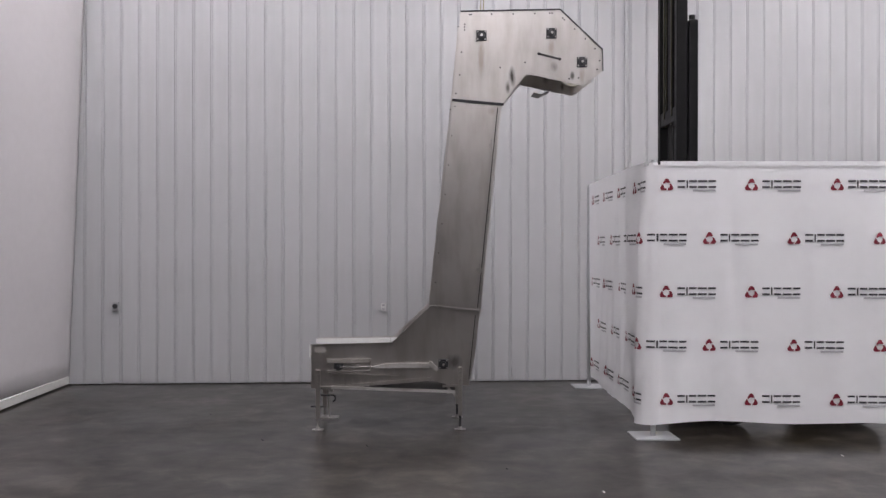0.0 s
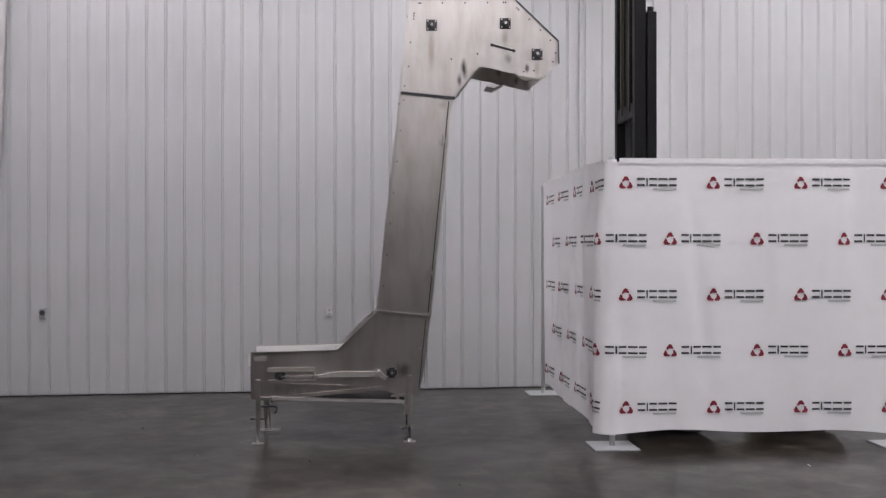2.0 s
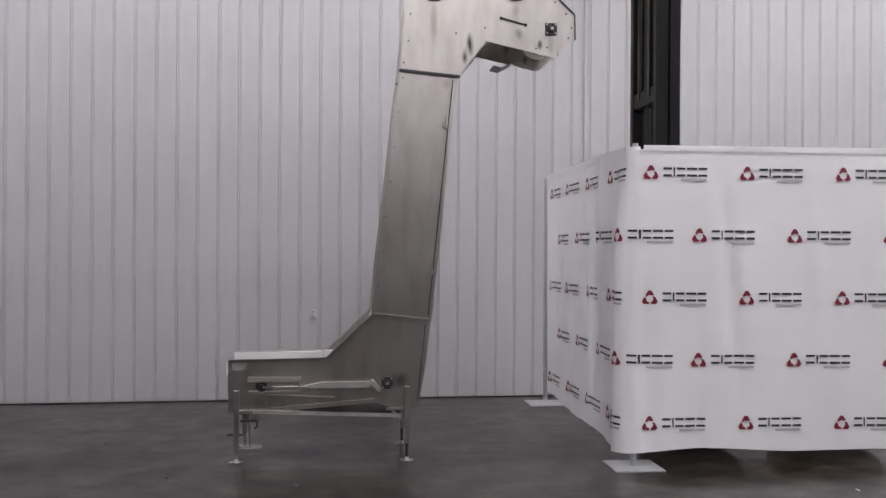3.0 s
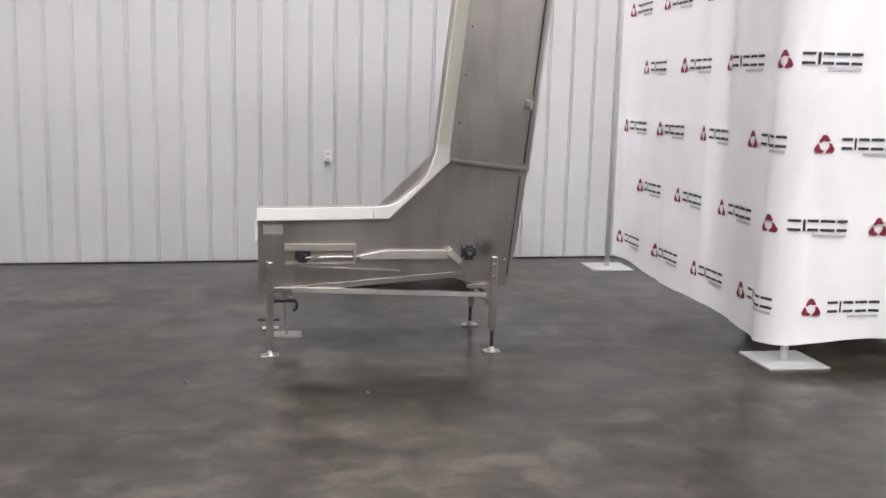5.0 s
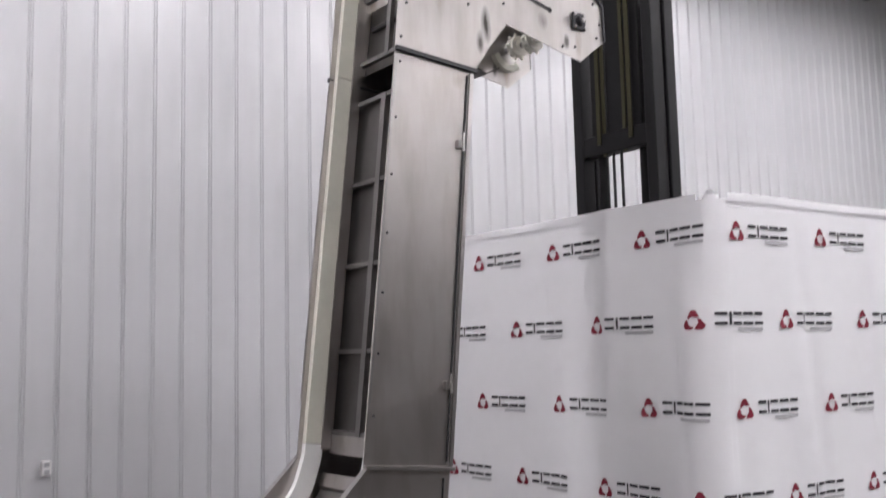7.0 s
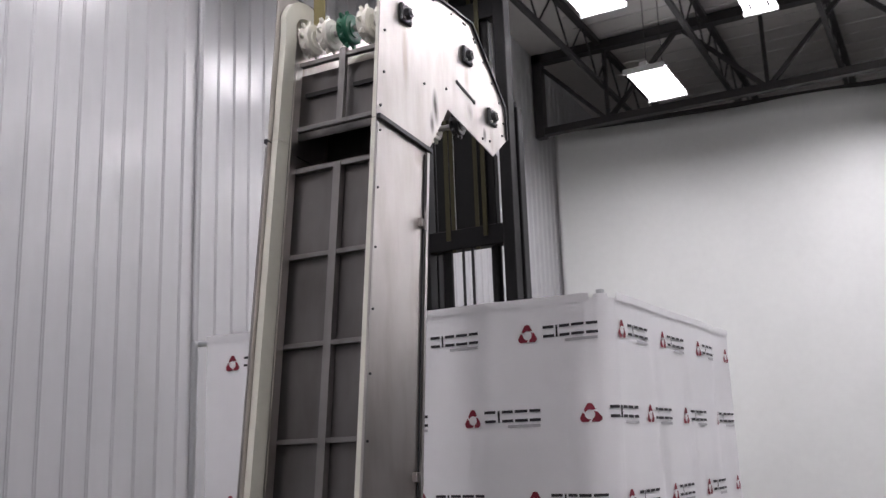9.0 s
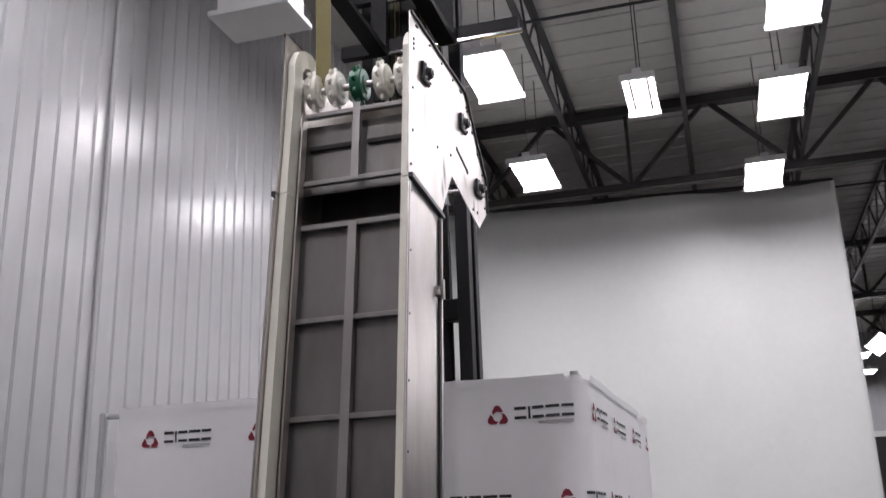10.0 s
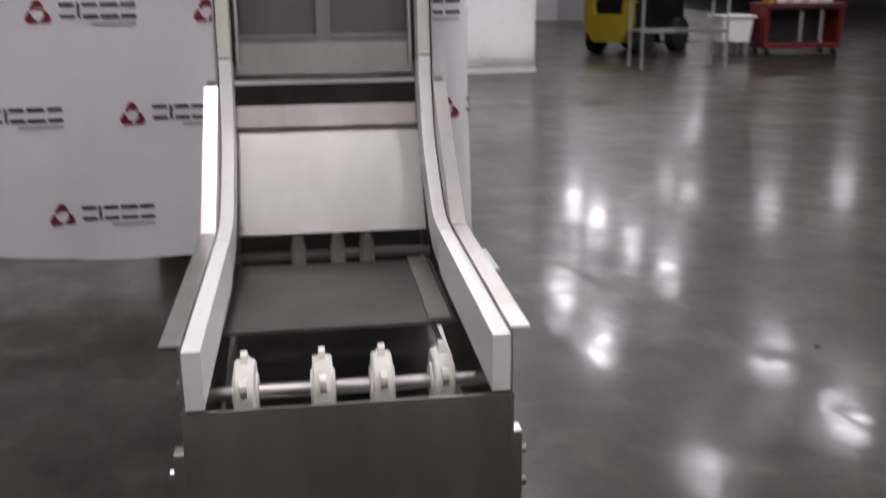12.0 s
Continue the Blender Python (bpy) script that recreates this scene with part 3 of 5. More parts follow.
def print_quads(bm, s0, s1, z0, z1, lift=0.006):
    """A printed bar laid on the cloth."""
    k = max(1, int((s1 - s0) / 0.02))
    lo = [bm.verts.new(banner_point(s0 + (s1 - s0) * i / k, z0, lift)) for i in range(k + 1)]
    hi = [bm.verts.new(banner_point(s0 + (s1 - s0) * i / k, z1, lift)) for i in range(k + 1)]
    for i in range(k):
        bm.faces.new((lo[i], lo[i + 1], hi[i + 1], hi[i]))


def emblem(sc, zc):
    """A dark red rounded triangle, cut in three swirling pieces round a pale eye."""
    bm = bmesh.new()
    for k in range(3):
        inner, outer = [], []
        for i in range(9):
            a = 90 + 120 * k - 50 + 12.5 * i
            dev = (a - 30) % 120
            dev = min(dev, 120 - dev)
            ro = min(0.063, 0.041 / math.cos(math.radians(dev)))
            c, q = math.radians(a), math.radians(a + 20)
            outer.append(bm.verts.new(banner_point(sc + ro * math.cos(c), zc - 0.010 + ro * math.sin(c), 0.006)))
            inner.append(bm.verts.new(banner_point(sc + 0.027 * math.cos(q), zc - 0.010 + 0.027 * math.sin(q), 0.006)))
        for i in range(8):
            bm.faces.new((inner[i], outer[i], outer[i + 1], inner[i + 1]))
    part("emblem", bm, M_RED, cloth, "dark red printed triangular emblem")


def wordmark(s0, zc):
    """Charcoal bars in place of a trade name, and a pale bar below them."""
    bm = bmesh.new()
    h, k = 0.034, 0.016
    for a, b in ((0.0, 0.066), (0.078, 0.090), (0.102, 0.168), (0.180, 0.258), (0.270, 0.336)):
        if b + s0 > total - 0.01:
            break
        if b - a < 0.02:
            print_quads(bm, s0 + a, s0 + b, zc - h, zc + h)
        else:
            print_quads(bm, s0 + a, s0 + b, zc + h - k, zc + h)
            print_quads(bm, s0 + a, s0 + b, zc - h, zc - h + k)
    if len(bm.verts):
        part("print_bars", bm, M_INK, cloth, "charcoal printed bars")
    else:
        bm.free()
    if s0 + 0.33 < total:
        bm = bmesh.new()
        print_quads(bm, s0 + 0.135, s0 + 0.332, zc - 0.066, zc - 0.050)
        part("print_bar", bm, M_GREYINK, cloth, "pale grey printed bar")


PITCH = 0.745
for row, z in enumerate((2.237, 1.765, 1.293, 0.822, 0.345)):
    if row % 2 == 0:
        side = [9.56 + PITCH * k for k in (3, 2, 1, 0)]
        front = [2.065 + PITCH * k for k in range(4)]
    else:
        side = [9.19 + PITCH * k for k in (4, 3, 2, 1, 0)]
        front = [2.44 + PITCH * k for k in range(3)]
    places = [B_BACK.y - y for y in side if y < 12.0] + [SIDE_LEN + ARC + (x - B_CORNER.x - B_R) for x in front]
    for s in places:
        if 0.06 < s < total - 0.08:
            emblem(s, z)
            if s + 0.095 < total:
                wordmark(s + 0.095, z + 0.004)

bm = bmesh.new()
print_quads(bm, 0.0, SIDE_LEN - 0.02, B_TOP - 0.012, B_TOP + 0.032, 0.009)
part("side_hem", bm, M_BANNER, banner, "folded white sleeve hem", smooth=True)
bm = bmesh.new()
print_quads(bm, SIDE_LEN + ARC + 0.02, total, B_TOP - 0.012, B_TOP + 0.032, 0.009)
part("front_hem", bm, M_BANNER, banner, "folded white sleeve hem", smooth=True)

for nm, (x, y), z1 in (("back_pole", B_BACK + Vector((0.02, 0.13)), 2.42), ("corner_pole", B_CORNER + Vector((0.068, 0.065)), 2.46), ("end_pole", B_END + Vector((0.03, 0.05)), 2.43)):
    bm = bmesh.new()
    rod(bm, (x, y, 0.01), (x, y, z1), 0.024, 14)
    part(nm, bm, M_POLE, banner, "aluminium upright pole", smooth=False)
    bm = bmesh.new()
    box(bm, x - 0.19, x + 0.19, y - 0.19, y + 0.19, 0.0, 0.012, 0.003)
    part("base_plate", bm, M_PLATE, banner, "flat pale steel base plate")
bm = bmesh.new()
rod(bm, (1.955, 12.19, 2.40), (1.968, 9.125, 2.40), 0.019, 12)
part("side_rail", bm, M_POLE, banner)
bm = bmesh.new()
rod(bm, (1.968, 9.125, 2.40), (4.43, 8.99, 2.40), 0.019, 12)
part("front_rail", bm, M_POLE, banner)
# the sleeve that wraps the corner pole
bm = bmesh.new()
ring = []
for j in range(13):
    z = 2.20 + 0.235 * j / 12
    ring.append([bm.verts.new((1.968 + (0.040 + 0.004 * math.sin(5 * a + j)) * math.cos(a), 9.125 + (0.040 + 0.004 * math.sin(5 * a + j)) * math.sin(a), z)) for a in [k * math.pi / 8 for k in range(16)]])
for r, q in zip(ring, ring[1:]):
    for i in range(16):
        bm.faces.new((r[i], r[(i + 1) % 16], q[(i + 1) % 16], q[i]))
part("pole_sleeve", bm, M_BANNER, banner, "gathered white fabric sleeve", smooth=True)


# ---------------------------------------------------------------- the conveyor
NEAR, FAR = 9.49, 10.10
LOWER = [(-1.108, 0.785), (-0.365, 0.80), (-0.02, 1.13), (0.447, 1.085), (0.395, 0.64), (0.345, 0.40), (0.15, 0.41), (0.0, 0.455), (-0.92, 0.378), (-1.108, 0.378)]
MIDDLE = [(-0.02, 1.135), (0.188, 3.025), (0.640, 2.988), (0.447, 1.09)]
HEAD = [(0.188, 3.035), (0.263, 3.85), (1.187, 3.876), (1.584, 3.508), (1.589, 3.306), (1.40, 3.165), (0.875, 3.275), (0.655, 2.995)]
SLOT = [(0.99, 3.47), (1.18, 3.422), (1.188, 3.402), (0.985, 3.45)]

conveyor = thing("bucket_conveyor", (0, 9.8, 0), "tall stainless steel incline conveyor with its belt removed", "conveyor")
edge = [(-1.108, 0.785), (-0.365, 0.80), (-0.02, 1.13)]
for side, y, out in (("near", NEAR, -1), ("far", FAR, 1)):
    y0, y1 = (y, y + 0.005) if out < 0 else (y - 0.005, y)
    bm = bmesh.new()
    slab(bm, LOWER, y0, y1)
    lower = part("lower_side_plate", bm, M_STEEL, conveyor, "dull stainless side plate of the base")
    bm = bmesh.new()
    slab(bm, MIDDLE, y0, y1)
    mid = part("chute_side_plate", bm, M_STEEL, conveyor, "cloudy stainless side plate of the riser")
    bm = bmesh.new()
    slab(bm, HEAD, y0, y1)
    head = part("head_side_plate", bm, M_STEEL_HEAD, conveyor, "bright stainless side plate of the head")
    # folded flanges along the edges
    fo0, fo1 = (y - 0.032, y) if out < 0 else (y, y + 0.032)
    bm = bmesh.new()
    ribbon(bm, edge, 0.004, fo0, fo1)
    part("edge_flange", bm, M_STEEL_BAR, lower, "bright folded edge flange")
    bm = bmesh.new()
    beam(bm, (-0.02, y + out * 0.012, 1.135), (0.458, y + out * 0.012, 1.087), 0.024, 0.018)
    part("joint_flange", bm, M_STEEL_BAR, lower, "bolted joint flange")
    bm = bmesh.new()
    ribbon(bm, [(0.263, 3.85), (1.187, 3.876), (1.584, 3.508), (1.589, 3.306)], 0.010, y0 - (0.012 if out < 0 else 0), y1 + (0.012 if out > 0 else 0))
    part("head_edge_strip", bm, M_IRON, head, "dark sealing edge strip")
    bm = bmesh.new()
    beam(bm, (0.186, y + out * 0.010, 3.030), (0.662, y + out * 0.010, 2.990), 0.020, 0.020)
    part("head_joint_strip", bm, M_IRON, head, "dark joint strip under the head")
    bm = bmesh.new()
    beam(bm, (0.012, y + out * 0.006, 1.40), (0.19, y + out * 0.006, 3.0), 0.012, 0.006, (0, 1, 0))
    part("front_edge_strip", bm, M_STEEL_BAR, mid)
    # door seam and latches at the rear edge of the riser
    bm = bmesh.new()
    beam(bm, (0.425, y + out * 0.004, 1.12), (0.607, y + out * 0.004, 2.96), 0.008, 0.006, (0, 1, 0))
    part("door_seam", bm, M_DARK, mid, "dark door seam")
    bm = bmesh.new()
    slab(bm, [(0.437, 1.10), (0.622, 2.975), (0.645, 2.975), (0.455, 1.10)], y0 - 0.012, y1 + 0.012)
    part("rear_door_edge", bm, M_STEEL_BAR, mid, "bright folded door edge")
    for hx, hz in ((0.440, 1.476), (0.549, 2.620)):
        bm = bmesh.new()
        box(bm, hx - 0.022, hx + 0.022, y + out * 0.004 - 0.02, y + out * 0.004 + 0.02, hz - 0.030, hz + 0.012, 0.004)
        rod(bm, (hx + 0.005, y + out * 0.03, hz - 0.045), (hx + 0.005, y + out * 0.03, hz + 0.045), 0.008, 8)
        part("latch", bm, M_STEEL_BAR, mid, "small toggle latch")
    # flange bearings
    for bx, bz, r in ((0.455, 3.622, 0.048), (1.106, 3.649, 0.048), (1.389, 3.385, 0.048), (0.109, 0.600, 0.045)):
        host = head if bz > 2 else lower
        bm = bmesh.new()
        ya = y + out * 0.009
        box(bm, bx - r, bx + r, ya - 0.008, ya + 0.008, bz - r, bz + r, 0.006)
        rod(bm, (bx, ya, bz), (bx, y + out * 0.040, bz), r * 0.68, 20, r * 0.5)
        part("flange_bearing", bm, M_IRON, host, "black cast flange bearing")
        bm = bmesh.new()
        rod(bm, (bx, y + out * 0.03, bz), (bx, y + out * 0.050, bz), r * 0.26, 14)
        part("shaft_end", bm, M_STEEL_BAR, host, "bright shaft end")
        for sx in (-1, 1):
            for sz in (-1, 1):
                bm = bmesh.new()
                rod(bm, (bx + sx * r * 0.72, ya, bz + sz * r * 0.72), (bx + sx * r * 0.72, y + out * 0.026, bz + sz * r * 0.72), 0.008, 6)
                part("bolt", bm, M_STEEL_BAR, host)
    # the slot is a dark slab: its inner shade is in the colour
    bm = bmesh.new()
    slab(bm, SLOT, y0 - 0.003, y1 + 0.003)
    rod(bm, (0.988, y0 - 0.003, 3.460), (0.988, y1 + 0.003, 3.460), 0.014, 12)
    rod(bm, (1.183, y0 - 0.003, 3.412), (1.183, y1 + 0.003, 3.412), 0.014, 12)
    part("slot", bm, M_DARK, head, "dark slanted slot")
    # row of small fixing bolts
    rb = random.Random(4)
    spots = [(0.30, 3.70), (0.302, 3.725), (0.345, 3.815), (0.36, 3.815), (0.55, 3.82), (0.75, 3.825), (0.95, 3.83), (1.09, 3.835), (1.11, 3.835), (1.21, 3.79), (1.225, 3.775), (1.32, 3.69), (1.42, 3.60), (1.51, 3.51), (1.555, 3.40), (1.53, 3.32), (0.27, 3.47), (0.255, 3.26), (0.63, 3.33), (0.86, 3.38), (1.27, 3.23), (1.36, 3.24), (0.30, 3.675), (0.22, 3.09)]
    bm = bmesh.new()
    for sx, sz in spots:
        rod(bm, (sx, y, sz), (sx, y + out * 0.006, sz), 0.0075, 6)
    part("rivets", bm, M_IRON, head, "small dark fixing bolts", kind="stuff")
    bm = bmesh.new()
    for k in range(7):
        z = 1.35 + k * 0.27
        xx = -0.02 + (z - 1.135) * 0.11 + 0.03
        rod(bm, (xx, y, z), (xx, y + out * 0.006, z), 0.006, 6)
    part("rivets", bm, M_IRON, mid, "small dark fixing bolts", kind="stuff")
    # white plastic guide rails that follow the plate's edge inside
    gy0, gy1 = (y + 0.008, y + 0.042) if out < 0 else (y - 0.042, y - 0.008)
    bm = bmesh.new()
    ribbon(bm, [(-1.125, 0.778), (-0.40, 0.790)], 0.112, gy0, gy1)
    part("infeed_guide", bm, M_PLASTIC, conveyor, "thick white plastic guide rail")
    bm = bmesh.new()
    bend = smooth_path([(-0.396, 0.790), (-0.27, 0.800), (-0.06, 0.97), (0.0, 1.14), (0.008, 1.20)], 8)
    ribbon(bm, bend, 0.095, gy0, gy1)
    part("bend_guide", bm, M_PLASTIC, conveyor, "curved white plastic guide rail", smooth=False)
    bm = bmesh.new()
    top = smooth_path([(0.008, 1.204), (0.212, 3.035)], 4)
    ribbon(bm, top, 0.085, gy0, gy1)
    part("riser_guide", bm, M_PLASTIC_AGED, conveyor, "yellowed white plastic guide rail")
    bm = bmesh.new()
    arc = [(0.213, 3.039), (0.275, 3.60)] + [(0.455 - 0.185 * math.cos(a), 3.65 + 0.175 * math.sin(a)) for a in [math.pi * k / 14 for k in range(1, 10)]]
    ribbon(bm, arc, 0.085, gy0, gy1)
    part("head_guide", bm, M_PLASTIC_AGED, conveyor, "arched plastic guide rail at the head")
    # legs
    for lx, ztop in ((-1.043, 0.55), (0.264, 0.575)):
        bm = bmesh.new()
        ya, yb = (y - 0.032, y - 0.002) if out < 0 else (y + 0.002, y + 0.032)
        yc = (ya + yb) / 2
        if lx < 0:
            box(bm, lx - 0.020, lx + 0.020, ya, yb, 0.10, ztop, 0.004)
        else:
            box(bm, lx - 0.019, lx + 0.019, ya, yb, 0.13, ztop, 0.004)
        leg = part("leg", bm, M_STEEL, conveyor, "square stainless leg")
        bm = bmesh.new()
        rod(bm, (lx, yc, 0.02), (lx, yc, 0.13), 0.011, 10)
        part("levelling_screw", bm, M_IRON if lx > 0 else M_STEEL_BAR, leg)
        bm = bmesh.new()
        box(bm, lx - 0.052, lx + 0.052, yc - 0.035, yc + 0.035, 0.0, 0.008, 0.002)
        rod(bm, (lx, yc, 0.008), (lx, yc, 0.03), 0.026, 12, 0.014)
        part("foot_plate", bm, M_STEEL_BAR, leg, "bright flat foot plate")
        for z in (ztop - 0.05, ztop - 0.12):
            bm = bmesh.new()
            rod(bm, (lx, ya if out < 0 else yb, z), (lx, (ya if out < 0 else yb) + out * 0.010, z), 0.012, 6)
            part("leg_bolt", bm, M_STEEL_BAR, leg)
    # lower frame bar, brace and take-up
    yb = y + out * 0.022
    bm = bmesh.new()
    beam(bm, (-0.92, yb, 0.390), (0.22, yb, 0.350), 0.03, 0.026)
    part("frame_bar", bm, M_BRIGHT, conveyor, "bright stainless frame bar")
    bm = bmesh.new()
    beam(bm, (0.10, yb, 0.40), (0.24, yb, 0.405), 0.02, 0.02)
    beam(bm, (0.15, yb, 0.385), (0.25, yb, 0.285), 0.02, 0.02)
    part("corner_brace", bm, M_STEEL, conveyor)
    bm = bmesh.new()
    box(bm, -0.96, -0.565, min(y, y + out * 0.03), max(y, y + out * 0.03), 0.612, 0.652, 0.004)
    box(bm, -0.955, -0.565, min(y, y + out * 0.018), max(y, y + out * 0.018), 0.532, 0.546, 0.002)
    box(bm, -0.572, -0.556, min(y, y + out * 0.035), max(y, y + out * 0.035), 0.550, 0.652, 0.002)
    part("take_up_rail", bm, M_WOOD if out < 0 else M_STEEL, lower, "worn tan take-up slide rail")
    bm = bmesh.new()
    rod(bm, (-0.86, y + out * 0.022, 0.574), (-0.45, y + out * 0.022, 0.580), 0.007, 8)
    rod(bm, (-0.80, y + out * 0.022, 0.575), (-0.77, y + out * 0.022, 0.575), 0.016, 6)
    part("take_up_screw", bm, M_STEEL_BAR, lower, "threaded take-up screw")
    bm = bmesh.new()
    rod(bm, (-0.854, y, 0.584), (-0.854, y + out * 0.026, 0.584), 0.040, 18)
    box(bm, -0.90, -0.81, min(y, y + out * 0.018), max(y, y + out * 0.018), 0.556, 0.610, 0.010)
    rod(bm, (-0.854, y, 0.584), (-0.854, y + out * 0.045, 0.584), 0.020, 16, 0.014)
    part("take_up_bearing", bm, M_IRON, lower, "black take-up bearing block")
    bm = bmesh.new()
    slab(bm, [(-0.53, 0.585), (-0.38, 0.612), (-0.02, 0.612), (-0.02, 0.566), (-0.53, 0.566)], min(y - 0.001, y + out * 0.032), max(y + 0.001, y + out * 0.032))
    part("slide_cover", bm, M_BRIGHT, lower, "polished stainless slide cover")
    bm = bmesh.new()
    beam(bm, (-0.025, y + out * 0.045, 0.622), (0.055, y + out * 0.045, 0.550), 0.026, 0.036)
    rod(bm, (-0.005, y, 0.605), (-0.005, y + out * 0.07, 0.605), 0.020, 12)
    part("crank_lever", bm, M_BRIGHT, lower, "short bright crank lever")
    bm = bmesh.new()
    beam(bm, (-0.95, y + out * 0.008, 0.520), (-0.30, y + out * 0.008, 0.488), 0.014, 0.012)
    part("stiffener", bm, M_STEEL, lower)
    bm = bmesh.new()
    beam(bm, (-0.92, y + out * 0.006, 0.388), (0.02, y + out * 0.006, 0.466), 0.012, 0.030)
    part("skid_edge", bm, M_STEEL, lower, "slanted folded lower edge")
    bm = bmesh.new()
    rod(bm, (0.36, y, 0.795), (0.36, y + out * 0.028, 0.795), 0.014, 12)
    rod(bm, (0.335, y, 0.55), (0.335, y + out * 0.012, 0.55), 0.008, 8)
    part("knob", bm, M_STEEL_BAR, lower, "small bright knob")
    bm = bmesh.new()
    beam(bm, (0.405, y + out * 0.003, 1.05), (0.345, y + out * 0.003, 0.46), 0.006, 0.008, (0, 1, 0))
    part("panel_seam", bm, M_DARK, lower)
    if out < 0:
        bm = bmesh.new()
        box(bm, -1.078, -0.968, y - 0.004, y - 0.001, 0.705, 0.760)
        part("label_plate", bm, M_TAG, lower, "pale blank label plate")

IN0, IN1 = NEAR + 0.006, FAR - 0.006
# infeed end plate and cross members
bm = bmesh.new()
box(bm, -1.106, -1.100, NEAR - 0.004, FAR + 0.004, 0.385, 0.652)
part("infeed_end_plate", bm, M_STEEL, conveyor, "plain grey stainless end plate")
for px, pz0, pz1 in ((-0.92, 0.35, 0.385), (0.16, 0.33, 0.37)):
    bm = bmesh.new()
    box(bm, px - 0.015, px + 0.015, NEAR - 0.02, FAR + 0.02, pz0, pz1, 0.003)
    part("cross_tube", bm, M_STEEL, conveyor)
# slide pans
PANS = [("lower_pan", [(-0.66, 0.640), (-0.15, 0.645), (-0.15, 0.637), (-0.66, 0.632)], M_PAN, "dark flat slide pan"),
        ("bend_sheet", [(-0.07, 0.713), (0.088, 0.980), (0.095, 0.976), (-0.063, 0.709)], M_SHEET, "bright sloped slide sheet"),
        ("bend_lip", [(0.090, 0.978), (0.080, 0.998), (0.100, 1.058), (0.108, 1.056), (0.097, 0.976)], M_STEEL, "rolled upper lip")]
for nm, outline, mat, lab in PANS:
    bm = bmesh.new()
    slab(bm, outline, IN0 + 0.03, IN1 - 0.03)
    part(nm, bm, mat, conveyor, lab)
bm = bmesh.new()
beam(bm, (-0.66, IN0 + 0.07, 0.643), (-0.15, IN0 + 0.07, 0.648), 0.05, 0.012)
part("wear_strip", bm, M_STEEL_BAR, conveyor, "bright wear strip")
# floor pan and back of the base; the pan's dark colour holds the underside's shade
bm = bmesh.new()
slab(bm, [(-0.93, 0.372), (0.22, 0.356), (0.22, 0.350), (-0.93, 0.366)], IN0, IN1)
part("base_floor_pan", bm, M_PAN, conveyor, "dark stainless floor pan standing for the shaded underside")
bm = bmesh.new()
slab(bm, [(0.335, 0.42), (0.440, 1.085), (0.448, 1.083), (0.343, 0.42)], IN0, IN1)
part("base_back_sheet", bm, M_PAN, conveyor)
# riser panel with bars
def riser(z, inset):
    return -0.02 + (z - 1.135) * 0.1101 + inset


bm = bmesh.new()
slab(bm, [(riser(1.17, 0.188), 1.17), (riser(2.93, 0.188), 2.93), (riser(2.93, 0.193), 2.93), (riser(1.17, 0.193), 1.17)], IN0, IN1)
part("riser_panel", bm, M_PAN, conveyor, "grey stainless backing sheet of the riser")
bm = bmesh.new()
slab(bm, [(riser(1.10, 0.445), 1.10), (riser(3.0, 0.445), 3.0), (riser(3.0, 0.452), 3.0), (riser(1.10, 0.452), 1.10)], IN0, IN1)
part("rear_door", bm, M_STEEL, conveyor, "full height rear access door")
for z in (1.245, 1.634, 2.055, 2.471, 2.900):
    for y0, y1 in ((IN0 + 0.045, 9.775), (9.815, IN1 - 0.045)):
        bm = bmesh.new()
        xx = riser(z, 0.148)
        box(bm, xx, xx + 0.035, y0, y1, z - 0.011, z + 0.011, 0.002)
        part("cross_bar", bm, M_RIB, conveyor, "bright horizontal riser bar")
bm = bmesh.new()
slab(bm, [(riser(1.235, 0.144), 1.235), (riser(2.91, 0.144), 2.91), (riser(2.91, 0.182), 2.91), (riser(1.235, 0.182), 1.235)], 9.775, 9.815)
part("centre_bar", bm, M_RIB, conveyor, "vertical centre bar of the riser")
for yy in (IN0 + 0.047, IN1 - 0.055):
    bm = bmesh.new()
    slab(bm, [(riser(1.17, 0.10), 1.17), (riser(3.45, 0.10), 3.45), (riser(3.45, 0.150), 3.45), (riser(1.17, 0.150), 1.17)], yy, yy + 0.008)
    part("riser_angle", bm, M_STEEL, conveyor)
bm = bmesh.new()
slab(bm, [(riser(1.145, 0.155), 1.145), (riser(1.235, 0.150), 1.235), (riser(1.235, 0.156), 1.235), (riser(1.145, 0.161), 1.145)], IN0 + 0.04, IN1 - 0.04)
part("lower_apron", bm, M_STEEL, conveyor, "plain apron sheet below the bars")
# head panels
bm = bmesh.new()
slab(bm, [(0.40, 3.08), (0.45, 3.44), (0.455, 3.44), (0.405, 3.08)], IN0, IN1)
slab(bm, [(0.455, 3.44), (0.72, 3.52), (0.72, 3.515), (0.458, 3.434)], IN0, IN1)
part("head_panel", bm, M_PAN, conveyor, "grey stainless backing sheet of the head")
for z, ix in ((3.115, 0.150), (3.465, 0.150)):
    bm = bmesh.new()
    xx = riser(z, ix - 0.01)
    box(bm, xx, xx + 0.03, IN0 + 0.04, IN1 - 0.04, z - 0.011, z + 0.011, 0.002)
    part("cross_bar", bm, M_RIB, conveyor, "bright horizontal riser bar")
bm = bmesh.new()
slab(bm, [(0.335, 3.11), (0.375, 3.50), (0.40, 3.50), (0.36, 3.11)], 9.775, 9.81)
part("centre_bar", bm, M_RIB, conveyor, "vertical centre bar of the head")
# dark bars laid over the sheet stand for the shade in the slit
bm = bmesh.new()
box(bm, 0.412, 0.424, IN0 + 0.05, 9.76, 3.305, 3.325)
